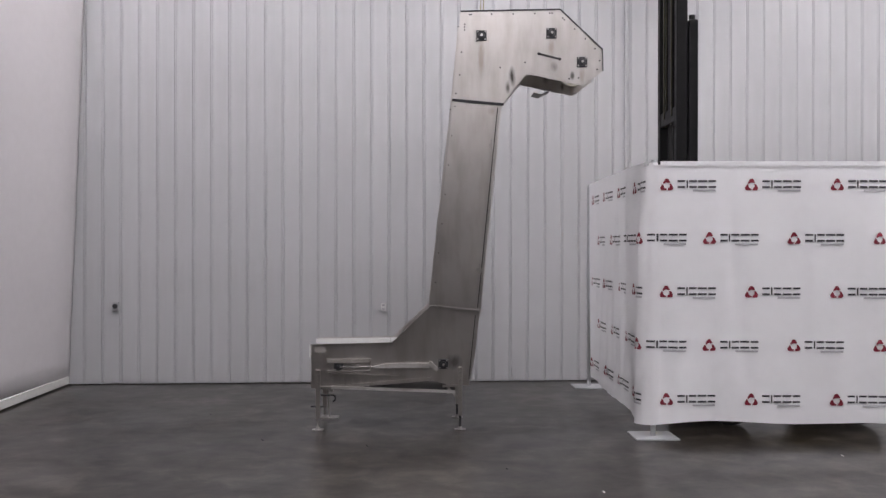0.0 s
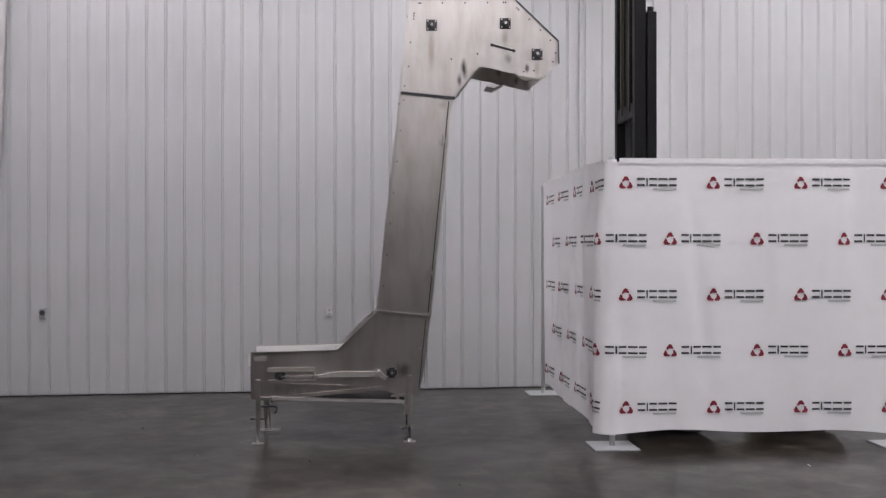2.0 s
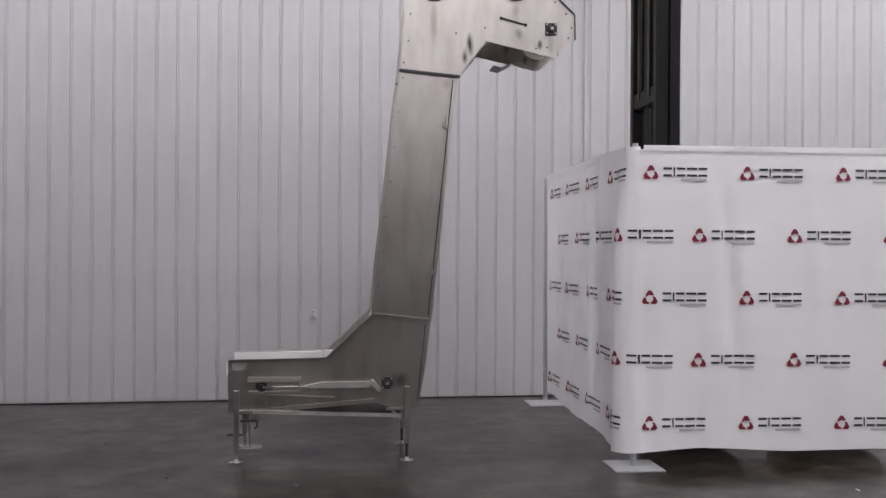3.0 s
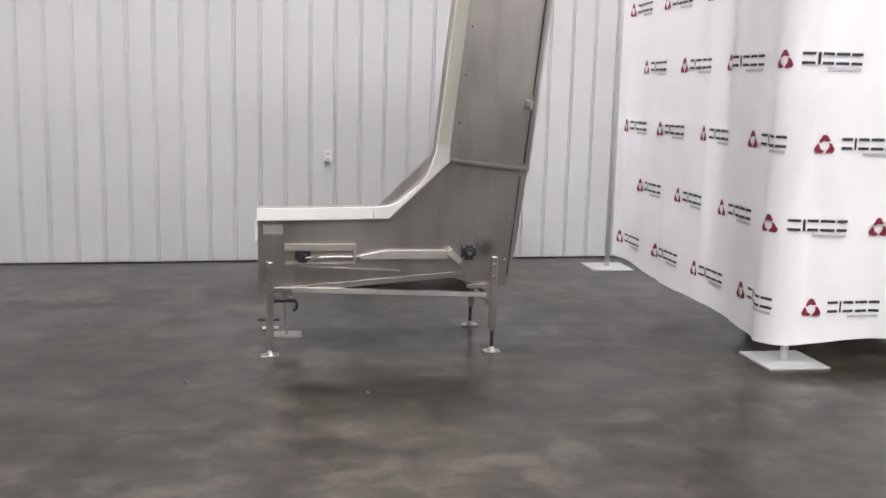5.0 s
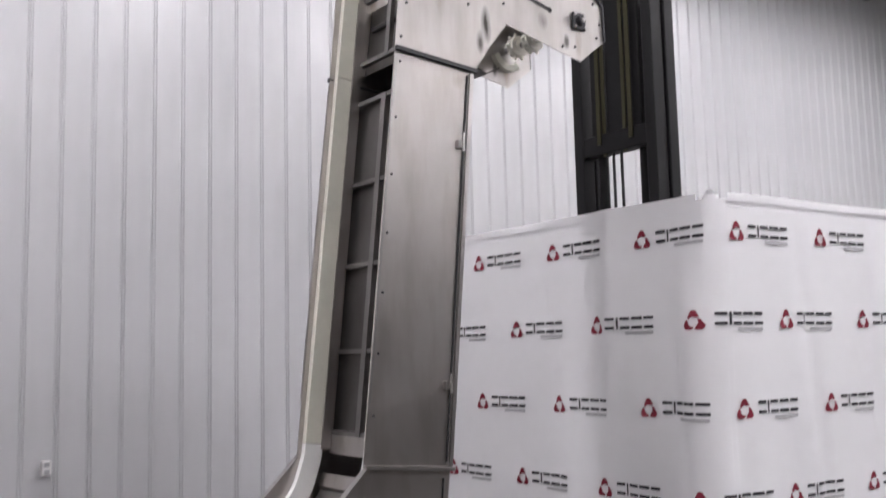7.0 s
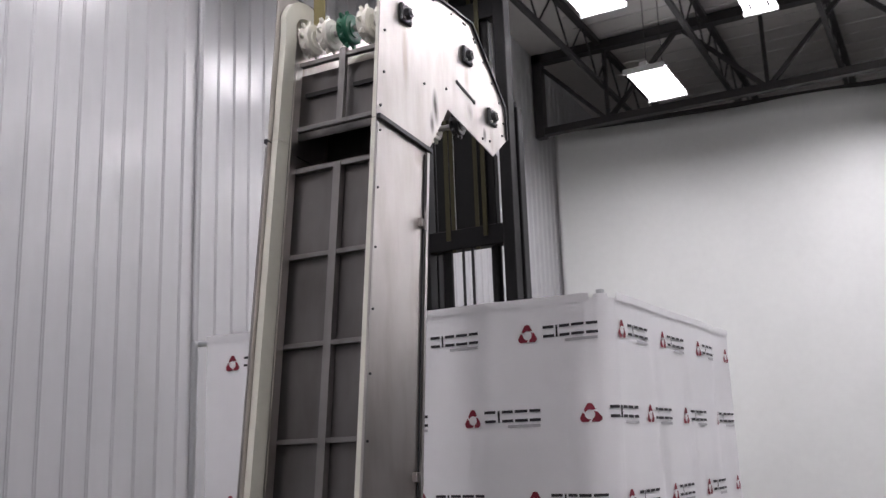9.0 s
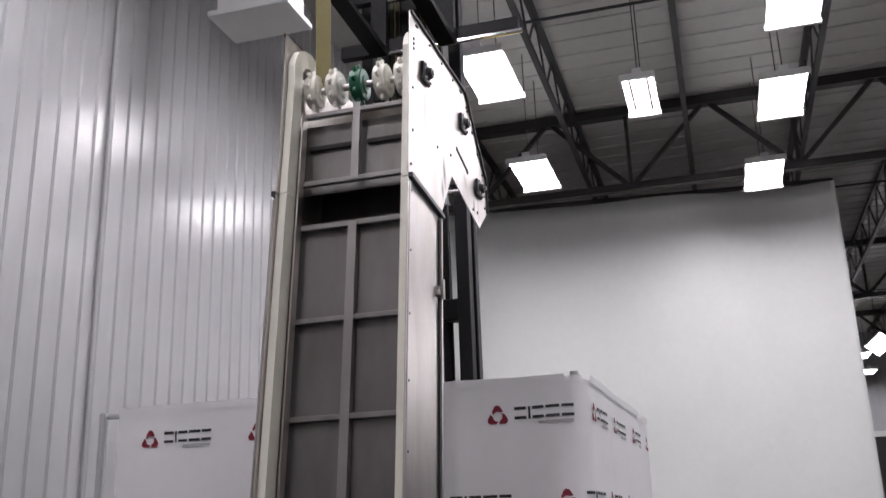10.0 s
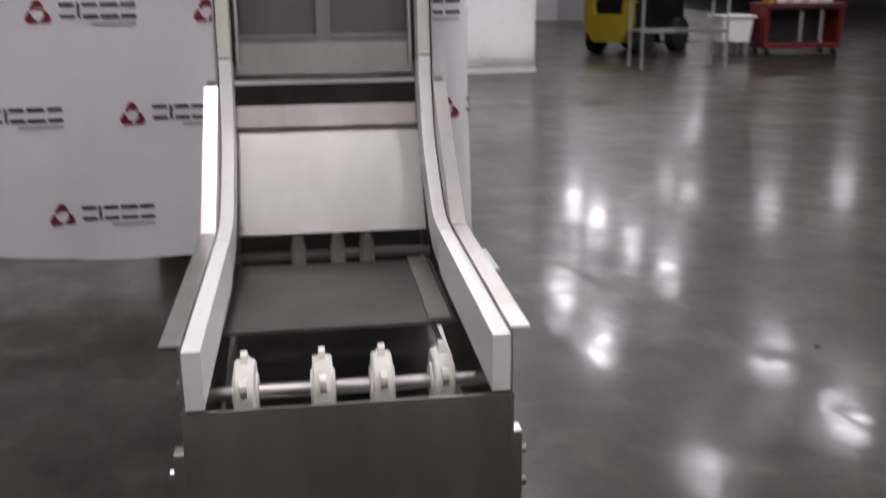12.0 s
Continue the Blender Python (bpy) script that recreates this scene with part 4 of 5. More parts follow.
box(bm, 0.412, 0.424, 9.83, IN1 - 0.05, 3.305, 3.325)
part("slit", bm, M_DARK, conveyor, "dark horizontal slit")
bm = bmesh.new()
slab(bm, [(1.187, 3.872), (1.580, 3.508), (1.574, 3.504), (1.183, 3.866)], IN0, IN1)
part("head_cover", bm, M_STEEL_HEAD, conveyor, "folded stainless front cover of the head")
bm = bmesh.new()
slab(bm, [(0.99, 3.165), (1.06, 3.150), (1.15, 3.195), (1.152, 3.189), (1.06, 3.142), (0.99, 3.158)], IN1 - 0.22, IN1)
part("discharge_lip", bm, M_PAN, conveyor, "dull bent discharge lip")
# added sheet: closes the head from behind so its gap stays dark
bm = bmesh.new()
slab(bm, [(0.72, 3.52), (0.655, 3.0), (0.662, 3.0), (0.727, 3.52)], IN0, IN1)
part("added_head_back_sheet", bm, M_PAN, conveyor, "added sheet that keeps light out of the head")


def toothed_wheel(name, cx, cy, cz, r, w, mat, teeth=8, label="", band=0.014):
    """A moulded drum with one ring of blunt teeth round its middle and a raised hub, in one skin."""
    bm = bmesh.new()
    n = teeth * 8
    body, hub = r * 0.80, r * 0.45
    sections = [(-w * 0.62, 0.3 * r, 0), (-w * 0.62, hub, 0), (-w / 2, hub * 1.05, 0), (-w / 2, body - 0.004, 0), (-w / 2 + 0.004, body, 0), (-band / 2, body, 0), (-band / 2, r, 1),
                (band / 2, r, 1), (band / 2, body, 0), (w / 2 - 0.004, body, 0), (w / 2, body - 0.004, 0), (w / 2, hub * 1.05, 0), (w * 0.62, hub, 0), (w * 0.62, 0.3 * r, 0)]
    rings = []
    for off, rad, toothed in sections:
        ring = []
        for i in range(n):
            a = 2 * math.pi * (i / n + 0.25 / teeth)
            k = i % 8
            rr = rad
            if toothed:
                rr = body + 0.001 if k in (0, 4, 5, 6, 7) else r * (1.06 if k == 2 else 1.0)
            ring.append(bm.verts.new((cx + rr * math.cos(a), cy + off, cz + rr * math.sin(a))))
        rings.append(ring)
    for p, q in zip(rings, rings[1:]):
        for i in range(n):
            bm.faces.new((p[i], p[(i + 1) % n], q[(i + 1) % n], q[i]))
    bm.faces.new(list(reversed(rings[0])))
    bm.faces.new(rings[-1])
    return part(name, bm, mat, conveyor, label)


for cx, cz in ((-0.854, 0.577), (0.455, 3.622), (1.106, 3.649), (1.389, 3.385), (0.109, 0.600)):
    bm = bmesh.new()
    rod(bm, (cx, NEAR - 0.02, cz), (cx, FAR + 0.02, cz), 0.016, 14)
    part("shaft", bm, M_STEEL_BAR, conveyor, "polished cross shaft")
for sy in (10.005, 9.845, 9.720, 9.592):
    toothed_wheel("sprocket", -0.854, sy, 0.577, 0.088, 0.042, M_SPROCKET, 6, "milky white plastic sprocket")
for sy in (10.035, 9.925, 9.69, 9.586):
    toothed_wheel("sprocket", 0.455, sy, 3.622, 0.098, 0.058, M_SPROCKET, 9, "milky white plastic sprocket")
toothed_wheel("sprocket", 0.455, 9.808, 3.622, 0.094, 0.058, M_GREEN, 9, "dark green plastic sprocket")
for sy in (10.0, 9.88, 9.74, 9.60):
    toothed_wheel("sprocket", 1.106, sy, 3.649, 0.090, 0.056, M_SPROCKET, 9, "milky white plastic sprocket")
for sy in (9.99, 9.86):
    toothed_wheel("sprocket", 1.389, sy, 3.385, 0.078, 0.060, M_SPROCKET, 9, "milky white plastic sprocket")
toothed_wheel("sprocket", 1.389, 9.70, 3.385, 0.078, 0.050, M_IRON, 9, "black plastic sprocket")
for gy0, gy1 in ((IN0, IN0 + 0.034), (IN1 - 0.034, IN1)):
    bm = bmesh.new()
    ribbon(bm, [(1.389 + 0.125 * math.cos(a), 3.385 + 0.125 * math.sin(a)) for a in [math.radians(200 + 12 * k) for k in range(10)]], -0.04, gy0, gy1)
    part("discharge_guide", bm, M_PLASTIC_AGED, conveyor, "yellowed plastic guide at the discharge")
for sy in (9.90, 9.78, 9.69):
    toothed_wheel("sprocket", 0.109, sy, 0.600, 0.075, 0.036, M_SPROCKET, 8, "milky white plastic sprocket")
bm = bmesh.new()
rod(bm, (0.80, IN0, 3.42), (0.80, IN1, 3.42), 0.05, 18)
part("snub_roller", bm, M_STEEL_BAR, conveyor, "smooth snub roller")
# drip tray bracket under the infeed
bm = bmesh.new()
box(bm, -1.02, -0.86, NEAR + 0.02, NEAR + 0.16, 0.090, 0.104, 0.003)
part("step_plate", bm, M_STEEL_BAR, conveyor, "small bright step plate")
bm = bmesh.new()
beam(bm, (-0.945, NEAR + 0.09, 0.10), (-0.965, NEAR + 0.09, 0.36), 0.03, 0.012)
part("step_hanger", bm, M_STEEL_BAR, conveyor, "bright flat hanger bar")
bm = bmesh.new()
rod(bm, (-1.11, NEAR - 0.017, 0.215), (-0.99, NEAR - 0.017, 0.215), 0.008, 8)
part("cross_pin", bm, M_IRON, conveyor, "dark cross pin through the leg")
bm = bmesh.new()
box(bm, -1.02, -0.90, NEAR - 0.03, NEAR + 0.03, 0.372, 0.400, 0.003)
part("corner_gusset", bm, M_STEEL_BAR, conveyor, "small bright corner gusset")
bm = bmesh.new()
ribbon(bm, smooth_path([(-1.02, 0.318), (-0.90, 0.318), (-0.88, 0.300), (-0.885, 0.26), (-0.91, 0.25)], 4), 0.012, NEAR + 0.02, NEAR + 0.06)
part("hook_bracket", bm, M_IRON, conveyor, "dark bent hook bracket")


# the machine stands a little further in than its parts were drawn
conveyor.matrix_basis = Matrix.Translation((0, 9.804, 0)) @ Matrix.Diagonal((1, 1, 1.004, 1))


# ---------------------------------------------------------------- the lift truck behind the banner
truck = thing("lift_truck_mast", (2.5, 10.2, 0), "black lift truck mast raised high behind the banner", "forklift")
for y in (9.85, 10.50):
    s = 1 if y < 10.2 else -1
    bm = bmesh.new()
    box(bm, 2.475, 2.565, y - 0.055, y + 0.055, 0.0, 3.88, 0.008)
    rod(bm, (2.52, y, 3.87), (2.52, y, 3.93), 0.03, 10)
    part("outer_rail", bm, M_MAST, truck, "black outer mast rail")
    bm = bmesh.new()
    box(bm, 2.36, 2.468, y - 0.045 + s * 0.005, y + 0.04 + s * 0.005, 0.3, 6.0, 0.008)
    part("inner_rail", bm, M_MAST, truck, "black inner mast rail")
    bm = bmesh.new()
    rod(bm, (2.46, y + s * 0.14, 0.4), (2.46, y + s * 0.14, 3.55), 0.036, 14)
    part("lift_cylinder", bm, M_MAST, truck, "black lift cylinder")
    bm = bmesh.new()
    rod(bm, (2.46, y + s * 0.14, 3.5), (2.46, y + s * 0.14, 5.9), 0.017, 12)
    part("ram", bm, M_CHROME, truck, "chromed ram")
    bm = bmesh.new()
    box(bm, 2.375, 2.383, y + s * 0.235 - 0.014, y + s * 0.235 + 0.014, 2.9, 5.9)
    part("lift_chain", bm, M_CHAIN, truck, "greasy leaf chain")
    bm = bmesh.new()
    rod(bm, (2.40, y + s * 0.29, 1.0), (2.40, y + s * 0.29, 3.0), 0.010, 8)
    part("hose", bm, M_TYRE, truck, "black hydraulic hose")
bm = bmesh.new()
box(bm, 2.39, 2.47, 10.06, 10.26, 2.95, 6.0, 0.02)
part("free_lift_cylinder", bm, M_MAST, truck, "black free lift cylinder")
for y0, y1 in ((9.955, 10.035), (10.30, 10.40)):
    bm = bmesh.new()
    box(bm, 2.40, 2.46, y0, y1, 2.95, 5.95, 0.01)
    part("carriage_guide", bm, M_MAST, truck, "black carriage guide channel")
for y in (10.02, 10.30):
    bm = bmesh.new()
    box(bm, 2.36, 2.368, y - 0.016, y + 0.016, 2.98, 5.9)
    part("lift_chain", bm, M_CHAIN, truck, "greasy leaf chain")
for z in (2.985, 4.60, 5.85):
    bm = bmesh.new()
    box(bm, 2.37, 2.47, 9.84, 10.50, z - 0.07, z + 0.07, 0.008)
    part("cross_member", bm, M_MAST, truck, "black cross member")
for z in (4.84, 5.25):
    bm = bmesh.new()
    box(bm, 2.18, 2.24, 9.36, 10.62, z - 0.05, z + 0.05, 0.006)
    part("carriage_bar", bm, M_MAST, truck, "black fork carriage bar")
    bm = bmesh.new()
    rod(bm, (2.16, 9.33, z - 0.075), (2.16, 10.30, z - 0.075), 0.018, 10)
    part("carriage_rod", bm, M_CHROME, truck, "bright carriage rod")
for y in (9.84, 10.32):
    bm = bmesh.new()
    slab(bm, [(2.18, 5.32), (2.13, 5.32), (2.12, 4.80), (1.0, 4.775), (1.0, 4.765), (2.14, 4.74), (2.18, 4.78)], y - 0.055, y + 0.055)
    part("fork", bm, M_MAST, truck, "black steel fork")
bm = bmesh.new()
box(bm, 2.70, 4.3, 9.75, 10.65, 0.30, 1.25, 0.06)
part("truck_body", bm, M_YELLOW, truck, "yellow truck body")
for wx in (2.85, 4.05):
    for wy in (9.74, 10.66):
        bm = bmesh.new()
        rod(bm, (wx, wy - 0.08, 0.27), (wx, wy + 0.08, 0.27), 0.27, 20)
        part("wheel", bm, M_TYRE, truck, "black rubber wheel")

bm = bmesh.new()
beam(bm, (0.46, 9.985, 3.63), (0.52, 10.02, 4.80), 0.05, 0.006, (1, 0, 0))
beam(bm, (0.49, 10.025, 3.63), (0.55, 10.06, 4.80), 0.05, 0.006, (1, 0, 0))
rod(bm, (0.53, 9.80, 4.80), (0.53, 10.34, 4.80), 0.02, 8)
tagged(new("lifting_strap", finish(bm, "lifting_strap", M_STRAP)), "olive woven lifting strap hung above the conveyor head", "strap")

# unit heater above
heater = thing("unit_heater", (3.0, 11.5, 5.5), "white sheet metal unit heater hung near the wall", "heater")
bm = bmesh.new()
box(bm, 2.80, 3.20, 11.38, 11.98, 5.80, 6.33, 0.012)
part("casing", bm, M_WHITEBOX, heater)
bm = bmesh.new()
box(bm, 2.76, 3.24, 11.32, 12.04, 5.745, 5.795, 0.006)
part("bottom_tray", bm, M_WHITEBOX, heater, "projecting white tray")
for hx in (2.85, 3.15):
    for hy in (11.45, 11.90):
        bm = bmesh.new()
        rod(bm, (hx, hy, 6.32), (hx, hy, CEIL), 0.008, 6)
        part("hanger_rod", bm, M_TRUSS, heater)


# ---------------------------------------------------------------- wall fittings
def wall_box(x, z, w, h, label, dark):
    wy = wall_y(x)
    t = thing("wall_outlet", (x, wy - 0.02, z), label, "outlet")
    bm = bmesh.new()
    box(bm, x - w / 2, x + w / 2, wy - 0.055, wy, z - h / 2, z + h / 2, 0.006)
    part("cover", bm, M_OUTLET if dark else M_LABEL, t)
    bm = bmesh.new()
    if dark:
        rod(bm, (x, wy - 0.075, z + 0.005), (x, wy - 0.05, z + 0.005), 0.030, 14)
        part("socket", bm, M_IRON, t, "round dark socket")
    else:
        for dz in (-0.024, 0.024):
            bm = bmesh.new() if dz > 0 else bm
            box(bm, x - 0.016, x + 0.016, wy - 0.058, wy - 0.05, z + dz - 0.014, z + dz + 0.014)
            part("socket", bm, M_OUTLET, t, "grey socket face")
    return t


wall_box(-3.81, 0.955, 0.07, 0.11, "small grey wall socket with dark round plug", True)
wall_box(-0.556, 0.94, 0.06, 0.095, "small grey double wall outlet", False)
wall_box(2.56, 0.98, 0.10, 0.14, "grey wall socket below a conduit", True)
bm = bmesh.new()
rod(bm, (2.50, wall_y(2.5) - 0.022, 1.05), (2.50, wall_y(2.5) - 0.022, CEIL), 0.016, 10)
tagged(new("wall_conduit", finish(bm, "wall_conduit", M_WALL)), "white painted conduit running up the wall", "conduit")


# ---------------------------------------------------------------- far end of the hall
def door_leaf(y0, y1, h):
    t = tagged(new("door_1"), "white steel door with a paper notice in the far wall", "door", kind="structure")
    t.matrix_basis = Matrix.Translation((32.95, (y0 + y1) / 2, 0))
    bm = bmesh.new()
    box(bm, 32.93, 32.99, y0, y1, 0.0, h, 0.006)
    part("leaf", bm, M_DOOR, t)
    bm = bmesh.new()
    box(bm, 32.90, 33.0, y0 - 0.07, y0, 0, h + 0.07)
    box(bm, 32.90, 33.0, y1, y1 + 0.07, 0, h + 0.07)
    box(bm, 32.90, 33.0, y0, y1, h, h + 0.07)
    part("frame", bm, M_OUTLET, t)
    bm = bmesh.new()
    box(bm, 32.915, 32.928, y0 + 0.5, y0 + 0.95, 1.45, 1.75)
    part("notice", bm, M_OUTLET, t, "grey blank notice")
    bm = bmesh.new()
    rod(bm, (32.86, y0 + 0.12, 1.0), (32.93, y0 + 0.12, 1.0), 0.03, 10)
    part("knob", bm, M_POLE, t)


door_leaf(0.5, 1.65, 2.4)
gate = tagged(new("door_2"), "tall dark doorway with a pale steel frame in the far wall", "door", kind="structure")
gate.matrix_basis = Matrix.Translation((32.95, 4.4, 0))
# the opening's darkness is put into a flat dark panel
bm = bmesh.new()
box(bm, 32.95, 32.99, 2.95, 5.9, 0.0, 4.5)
part("leaf", bm, M_TRUSS, gate, "dark flat panel filling the doorway opening")
for y0 in (2.72, 5.91):
    bm = bmesh.new()
    box(bm, 32.88, 33.0, y0, y0 + 0.22, 0.0, 4.7, 0.01)
    part("jamb", bm, M_DOOR, gate, "pale steel jamb")
bm = bmesh.new()
box(bm, 32.88, 33.0, 2.95, 5.9, 4.51, 4.7, 0.01)
part("lintel", bm, M_DOOR, gate)


def forklift(x, y, turn):
    t = thing("forklift", (0, 0, 0), "yellow counterbalance forklift with black overhead guard parked in the hall", "forklift")
    bm = bmesh.new()
    slab(bm, [(-1.0, 0.35), (-1.05, 0.95), (-0.55, 1.02), (-0.45, 0.62), (0.35, 0.62), (0.45, 0.95), (0.75, 0.90), (0.78, 0.35)], -0.52, 0.52)
    bmesh.ops.bevel(bm, geom=bm.edges[:], offset=0.03, segments=2, affect="EDGES")
    part("body", bm, M_MAST, t, "black painted frame and cowl")
    bm = bmesh.new()
    front = [(-0.50, 1.02), (-0.50, 0.52), (-0.30, 0.22), (0.30, 0.22), (0.50, 0.52), (0.50, 1.02), (0.34, 1.02), (0.30, 0.72), (-0.30, 0.72), (-0.34, 1.02)]
    a, c = [bm.verts.new((-1.16, y, z)) for y, z in front], [bm.verts.new((-0.92, y * 0.98, z)) for y, z in front]
    bm.faces.new(a)
    bm.faces.new(list(reversed(c)))
    for i in range(len(front)):
        j = (i + 1) % len(front)
        bm.faces.new((a[j], a[i], c[i], c[j]))
    part("counterweight", bm, M_YELLOW, t, "yellow cast counterweight with a tapered foot")
    bm = bmesh.new()
    box(bm, -1.0, -0.55, -0.30, 0.30, 1.06, 1.62, 0.08)
    part("gas_tank", bm, M_IRON, t, "dark rear gear behind the seat")
    bm = bmesh.new()
    box(bm, -1.02, -0.45, -0.50, 0.50, 0.96, 1.06, 0.02)
    part("hood", bm, M_MAST, t)
    bm = bmesh.new()
    box(bm, -0.40, 0.08, -0.26, 0.26, 0.95, 1.08, 0.04)
    box(bm, -0.48, -0.38, -0.26, 0.26, 1.0, 1.55, 0.04)
    part("seat", bm, M_TYRE, t, "black seat")
    for px, dx in ((-0.80, 0.12), (0.55, -0.25)):
        for sy in (-0.46, 0.46):
            bm = bmesh.new()
            beam(bm, (px, sy, 0.95), (px + dx, sy, 2.05), 0.06, 0.06, (0, 1, 0))
            part("guard_post", bm, M_MAST, t, "black guard post")
    for sy in (-0.46, 0.46):
        bm = bmesh.new()
        beam(bm, (-0.72, sy, 2.07), (0.42, sy, 2.07), 0.06, 0.06)
        part("guard_rail", bm, M_MAST, t, "black overhead guard rail")
    for k in range(7):
        bm = bmesh.new()
        xx = -0.70 + k * 0.18
        beam(bm, (xx, -0.46, 2.08), (xx, 0.46, 2.08), 0.04, 0.05)
        part("guard_bar", bm, M_MAST, t, "black overhead guard bar")
    for sy in (-0.42, 0.42):
        bm = bmesh.new()
        rod(bm, (-0.78, sy, 1.95), (-0.83, sy, 1.95), 0.05, 14, 0.06)
        part("work_lamp", bm, M_CHROME, t, "small round work lamp")
    bm = bmesh.new()
    box(bm, -1.12, -0.75, -0.42, -0.12, 1.03, 1.14, 0.03)
    part("rear_cowl", bm, M_LABEL, t, "pale dusty rear cowl")
    for wx, r in ((-0.70, 0.25), (0.55, 0.31)):
        for sy in (-0.50, 0.50):
            bm = bmesh.new()
            rod(bm, (wx, sy - 0.10, r), (wx, sy + 0.10, r), r, 22)
            w = part("wheel", bm, M_TYRE, t, "black rubber wheel")
            bm = bmesh.new()
            rod(bm, (wx, sy - 0.105, r), (wx, sy + 0.105, r), r * 0.5, 16)
            part("rim", bm, M_IRON, t, "dark wheel rim")
    for sy in (-0.32, 0.32):
        bm = bmesh.new()
        box(bm, 0.88, 1.02, sy - 0.05, sy + 0.05, 0.08, 2.05, 0.01)
        part("mast_rail", bm, M_MAST, t, "black mast rail")
    for z in (0.5, 1.3, 1.98):
        bm = bmesh.new()
        box(bm, 0.90, 1.0, -0.32, 0.32, z - 0.05, z + 0.05)
        part("mast_tie", bm, M_MAST, t)
    for sy in (-0.22, 0.22):
        bm = bmesh.new()
        slab(bm, [(1.05, 0.75), (1.09, 0.75), (1.10, 0.13), (2.1, 0.10), (2.1, 0.09), (1.05, 0.09)], sy - 0.05, sy + 0.05)
        part("fork", bm, M_MAST, t, "black fork")
    t.matrix_basis = pose(x, y, 0, 0, 0, turn) @ Matrix.Scale(1.08, 4)
    return t


forklift(16.7, 3.0, -50)


def frame_conveyor(x, y0, y1):
    """A tall open stainless frame: two long top rails with slats, lower ties and thin legs."""
    t = thing("conveyor_frame", (x, (y0 + y1) / 2, 0), "tall open stainless steel conveyor frame on thin legs", "conveyor")
    for dx in (0.0, 0.62):
        bm = bmesh.new()
        box(bm, x + dx - 0.02, x + dx + 0.02, y0, y1, 1.36, 1.46, 0.006)
        part("top_rail", bm, M_STEEL_BAR, t, "bright stainless top rail")
        for ly in (y1 - 0.86, y0 + 0.67):
            bm = bmesh.new()
            rod(bm, (x + dx, ly, 0.0), (x + dx, ly, 1.36), 0.026, 10)
            part("leg", bm, M_POLE, t, "thin round leg")
        bm = bmesh.new()
        box(bm, x + dx - 0.018, x + dx + 0.018, y0 + 0.67, y1 - 0.86, 0.58, 0.63, 0.004)
        part("lower_tie", bm, M_STEEL_BAR, t, "lower tie bar")
    k = y0 + 0.1
    while k < y1 - 0.05:
        bm = bmesh.new()
        rod(bm, (x + 0.02, k, 1.425), (x + 0.60, k, 1.425), 0.024, 10)
        part("roller", bm, M_POLE, t, "dull steel roller")
        k += 0.14
    bm = bmesh.new()
    box(bm, x + 0.05, x + 0.55, y0 + 0.1, y0 + 1.0, 1.452, 1.475, 0.006)
    part("cover_plate", bm, M_BRIGHT, t, "bright cover plate")
    return t


frame_conveyor(12.5, 2.3, 5.28)

crate = thing("plastic_tub", (15.1, 1.72, 0), "white plastic tub standing on thin steel legs", "tub")
bm = bmesh.new()
low = [bm.verts.new((15.1 + sx * 0.26, 1.72 + sy * 0.26, 0.27)) for sx, sy in ((-1, -1), (1, -1), (1, 1), (-1, 1))]
for rim, z in ((0.30, 0.72), (0.34, 0.72), (0.34, 0.76), (0.29, 0.76), (0.25, 0.30)):
    top = [bm.verts.new((15.1 + sx * rim, 1.72 + sy * rim, z)) for sx, sy in ((-1, -1), (1, -1), (1, 1), (-1, 1))]
    for i in range(4):
        bm.faces.new((low[i], low[(i + 1) % 4], top[(i + 1) % 4], top[i]))
    if z == 0.72 and rim == 0.30:
        bm.faces.new(list(reversed(low)))
    low = top
bm.faces.new(low)
part("tub", bm, M_PLASTIC, crate)
for sx in (-0.22, 0.22):
    for sy in (-0.22, 0.22):
        bm = bmesh.new()
        box(bm, 15.1 + sx - 0.025, 15.1 + sx + 0.025, 1.72 + sy - 0.025, 1.72 + sy + 0.025, 0, 0.272)
        part("leg", bm, M_POLE, crate)


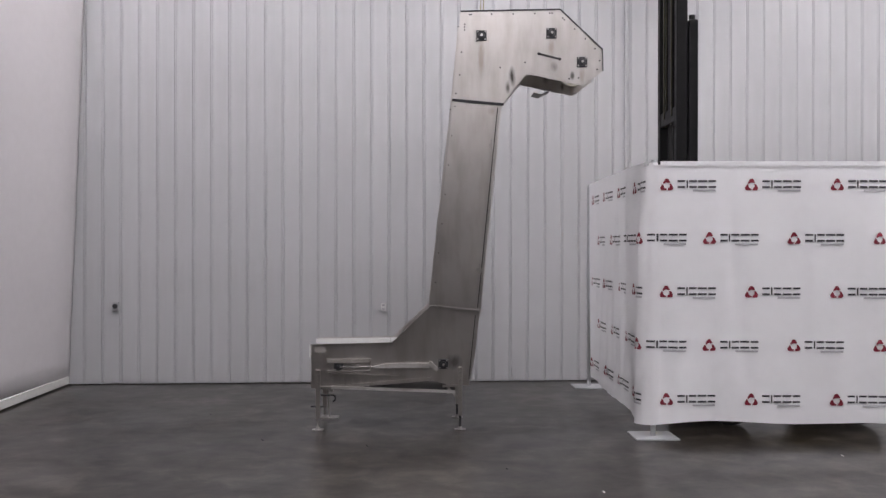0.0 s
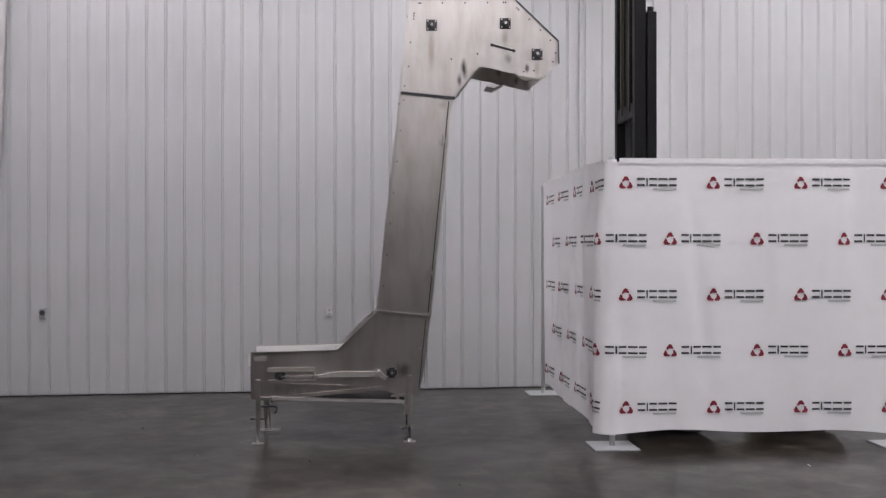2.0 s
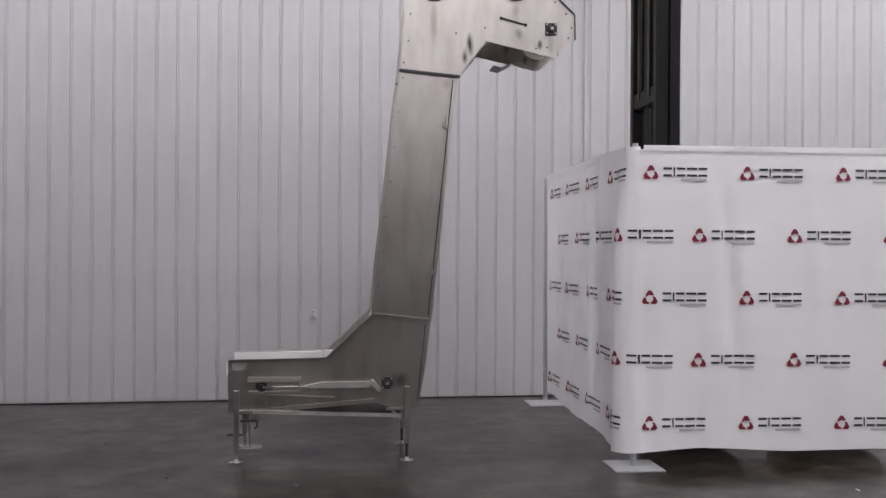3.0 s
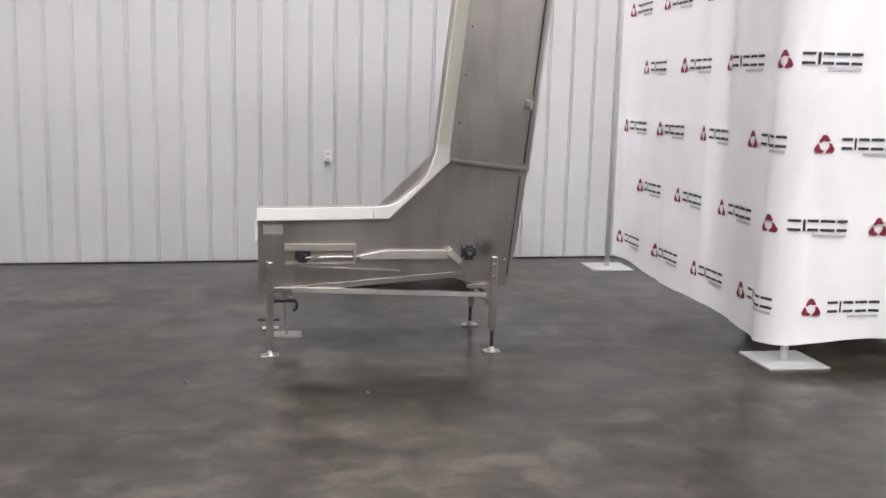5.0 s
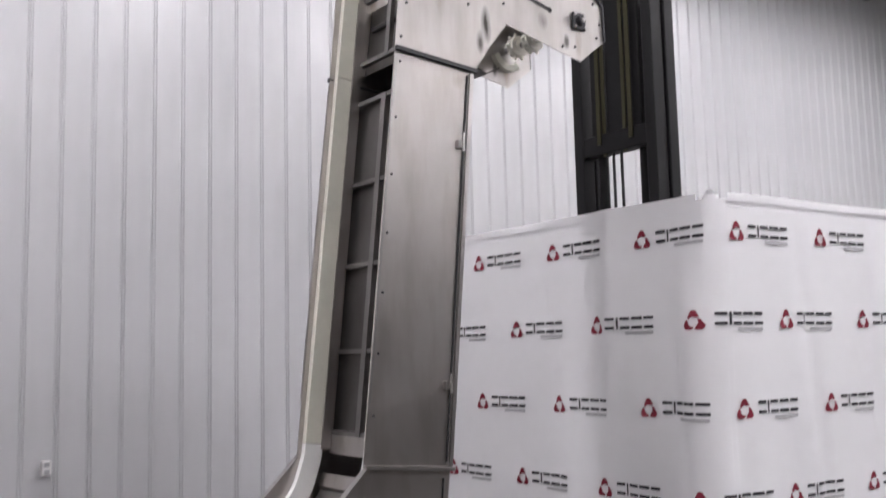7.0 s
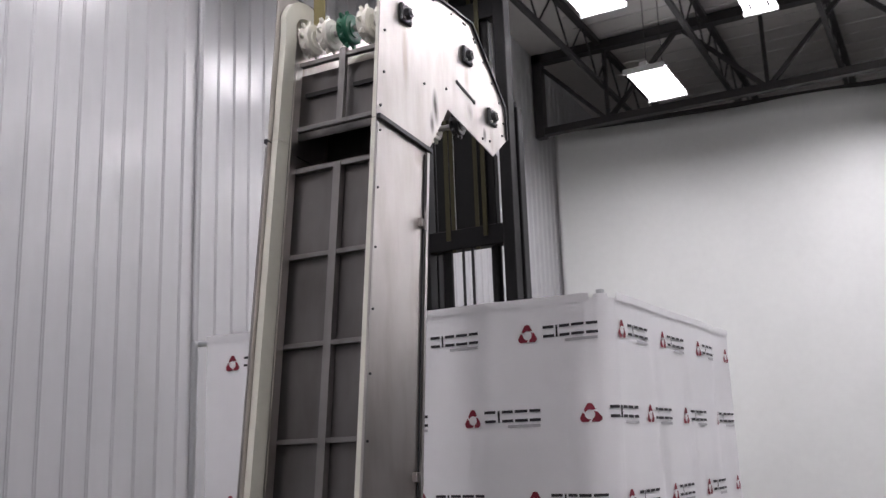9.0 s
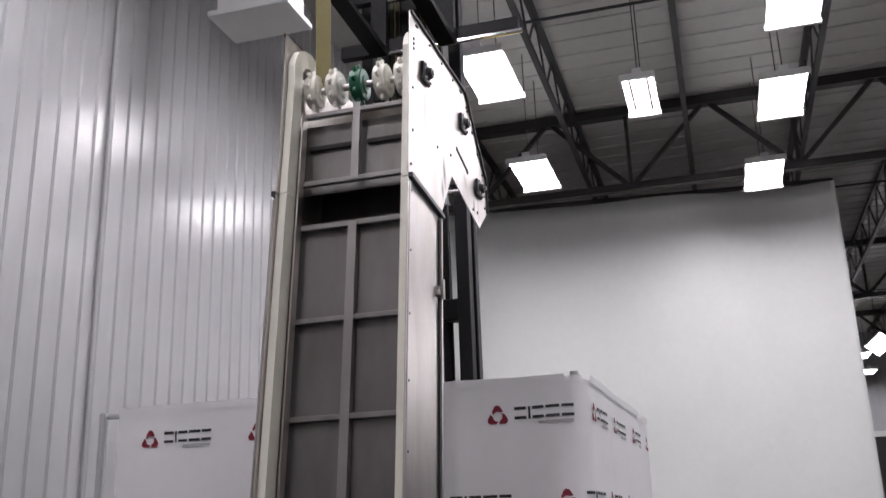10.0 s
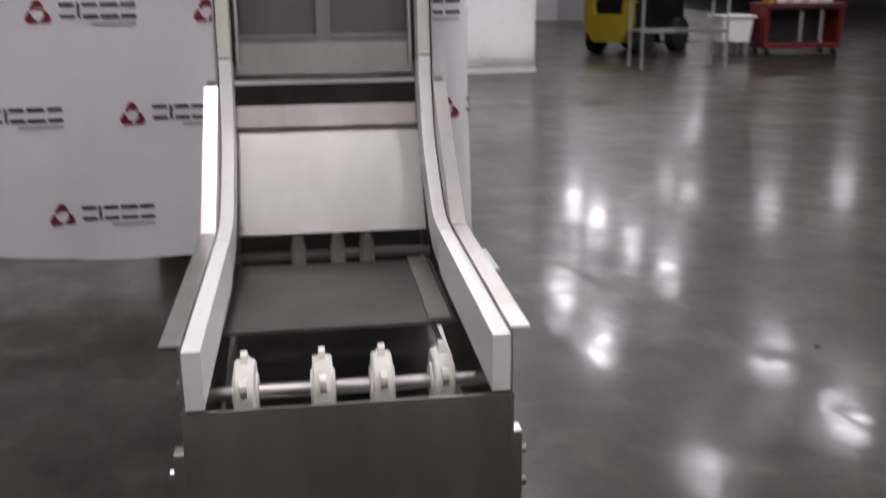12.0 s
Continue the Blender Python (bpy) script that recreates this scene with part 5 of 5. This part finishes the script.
def tool_cart(x, y):
    t = thing("tool_cart", (x, y, 0), "red enamel rolling tool cart with open bays", "cart")
    bm = bmesh.new()
    box(bm, x - 0.35, x + 0.35, y - 0.80, y + 0.80, 0.86, 0.98, 0.02)
    part("top_tray", bm, M_TOOLRED, t)
    bm = bmesh.new()
    box(bm, x - 0.33, x + 0.33, y - 0.78, y + 0.78, 0.14, 0.24, 0.02)
    part("bottom_tray", bm, M_TOOLRED, t)
    for sy in (-0.74, 0.74):
        bm = bmesh.new()
        box(bm, x - 0.33, x + 0.33, y + sy - 0.04, y + sy + 0.04, 0.24, 0.86, 0.01)
        part("side_panel", bm, M_TOOLRED, t)
    bm = bmesh.new()
    box(bm, x + 0.20, x + 0.30, y - 0.70, y + 0.70, 0.24, 0.86)
    part("dark_back", bm, M_IRON, t)
    for sy in (-0.36, 0.05):
        bm = bmesh.new()
        box(bm, x - 0.30, x - 0.26, y + sy - 0.02, y + sy + 0.02, 0.24, 0.86, 0.004)
        part("divider", bm, M_OUTLET, t, "grey upright divider")
    bm = bmesh.new()
    box(bm, x - 0.36, x - 0.345, y - 0.70, y + 0.70, 0.895, 0.945, 0.004)
    part("drawer_pull", bm, M_IRON, t, "dark long drawer pull")
    for sx in (-0.25, 0.25):
        for sy in (-0.68, 0.68):
            bm = bmesh.new()
            rod(bm, (x + sx, y + sy - 0.02, 0.07), (x + sx, y + sy + 0.02, 0.07), 0.07, 14)
            part("caster", bm, M_TYRE, t)
    bm = bmesh.new()
    box(bm, x + 0.28, x + 0.34, y - 0.78, y + 0.45, 0.98, 1.55, 0.01)
    part("back_panel", bm, M_TOOLRED, t)
    return t


tool_cart(14.95, 0.48)
for k in range(4):
    bm = bmesh.new()
    box(bm, 14.75, 15.15, -0.12 + k * 0.32, 0.03 + k * 0.32, 0.98, 1.06 + 0.05 * (k % 3), 0.01)
    tagged(new("parts_box", finish(bm, "parts_box", M_LABEL)), "small pale parts box on the red cart", "box", "parts boxes")
bm = bmesh.new()
box(bm, 14.77, 14.99, 1.05, 1.21, 0.98, 1.20, 0.03)
tagged(new("yellow_tool_case", finish(bm, "yellow_tool_case", M_YELLOW)), "small yellow tool case on the red cart", "tool case")



# ---------------------------------------------------------------- bits on the floor
for fx, fy, fr, tone in ((-1.47, 9.01, 0.022, M_IRON), (0.55, 7.9, 0.016, M_IRON), (1.15, 7.2, 0.014, M_LABEL), (3.3, 8.3, 0.02, M_LABEL), (-2.2, 10.3, 0.015, M_IRON), (-0.55, 8.75, 0.02, M_IRON)):
    bm = bmesh.new()
    rod(bm, (fx, fy, 0.0), (fx + 0.004, fy, 0.006), fr, 7, fr * 0.6)
    tagged(new("floor_scrap", finish(bm, "floor_scrap", tone)), "small flat scrap lying on the concrete floor", "scrap", "floor scraps")
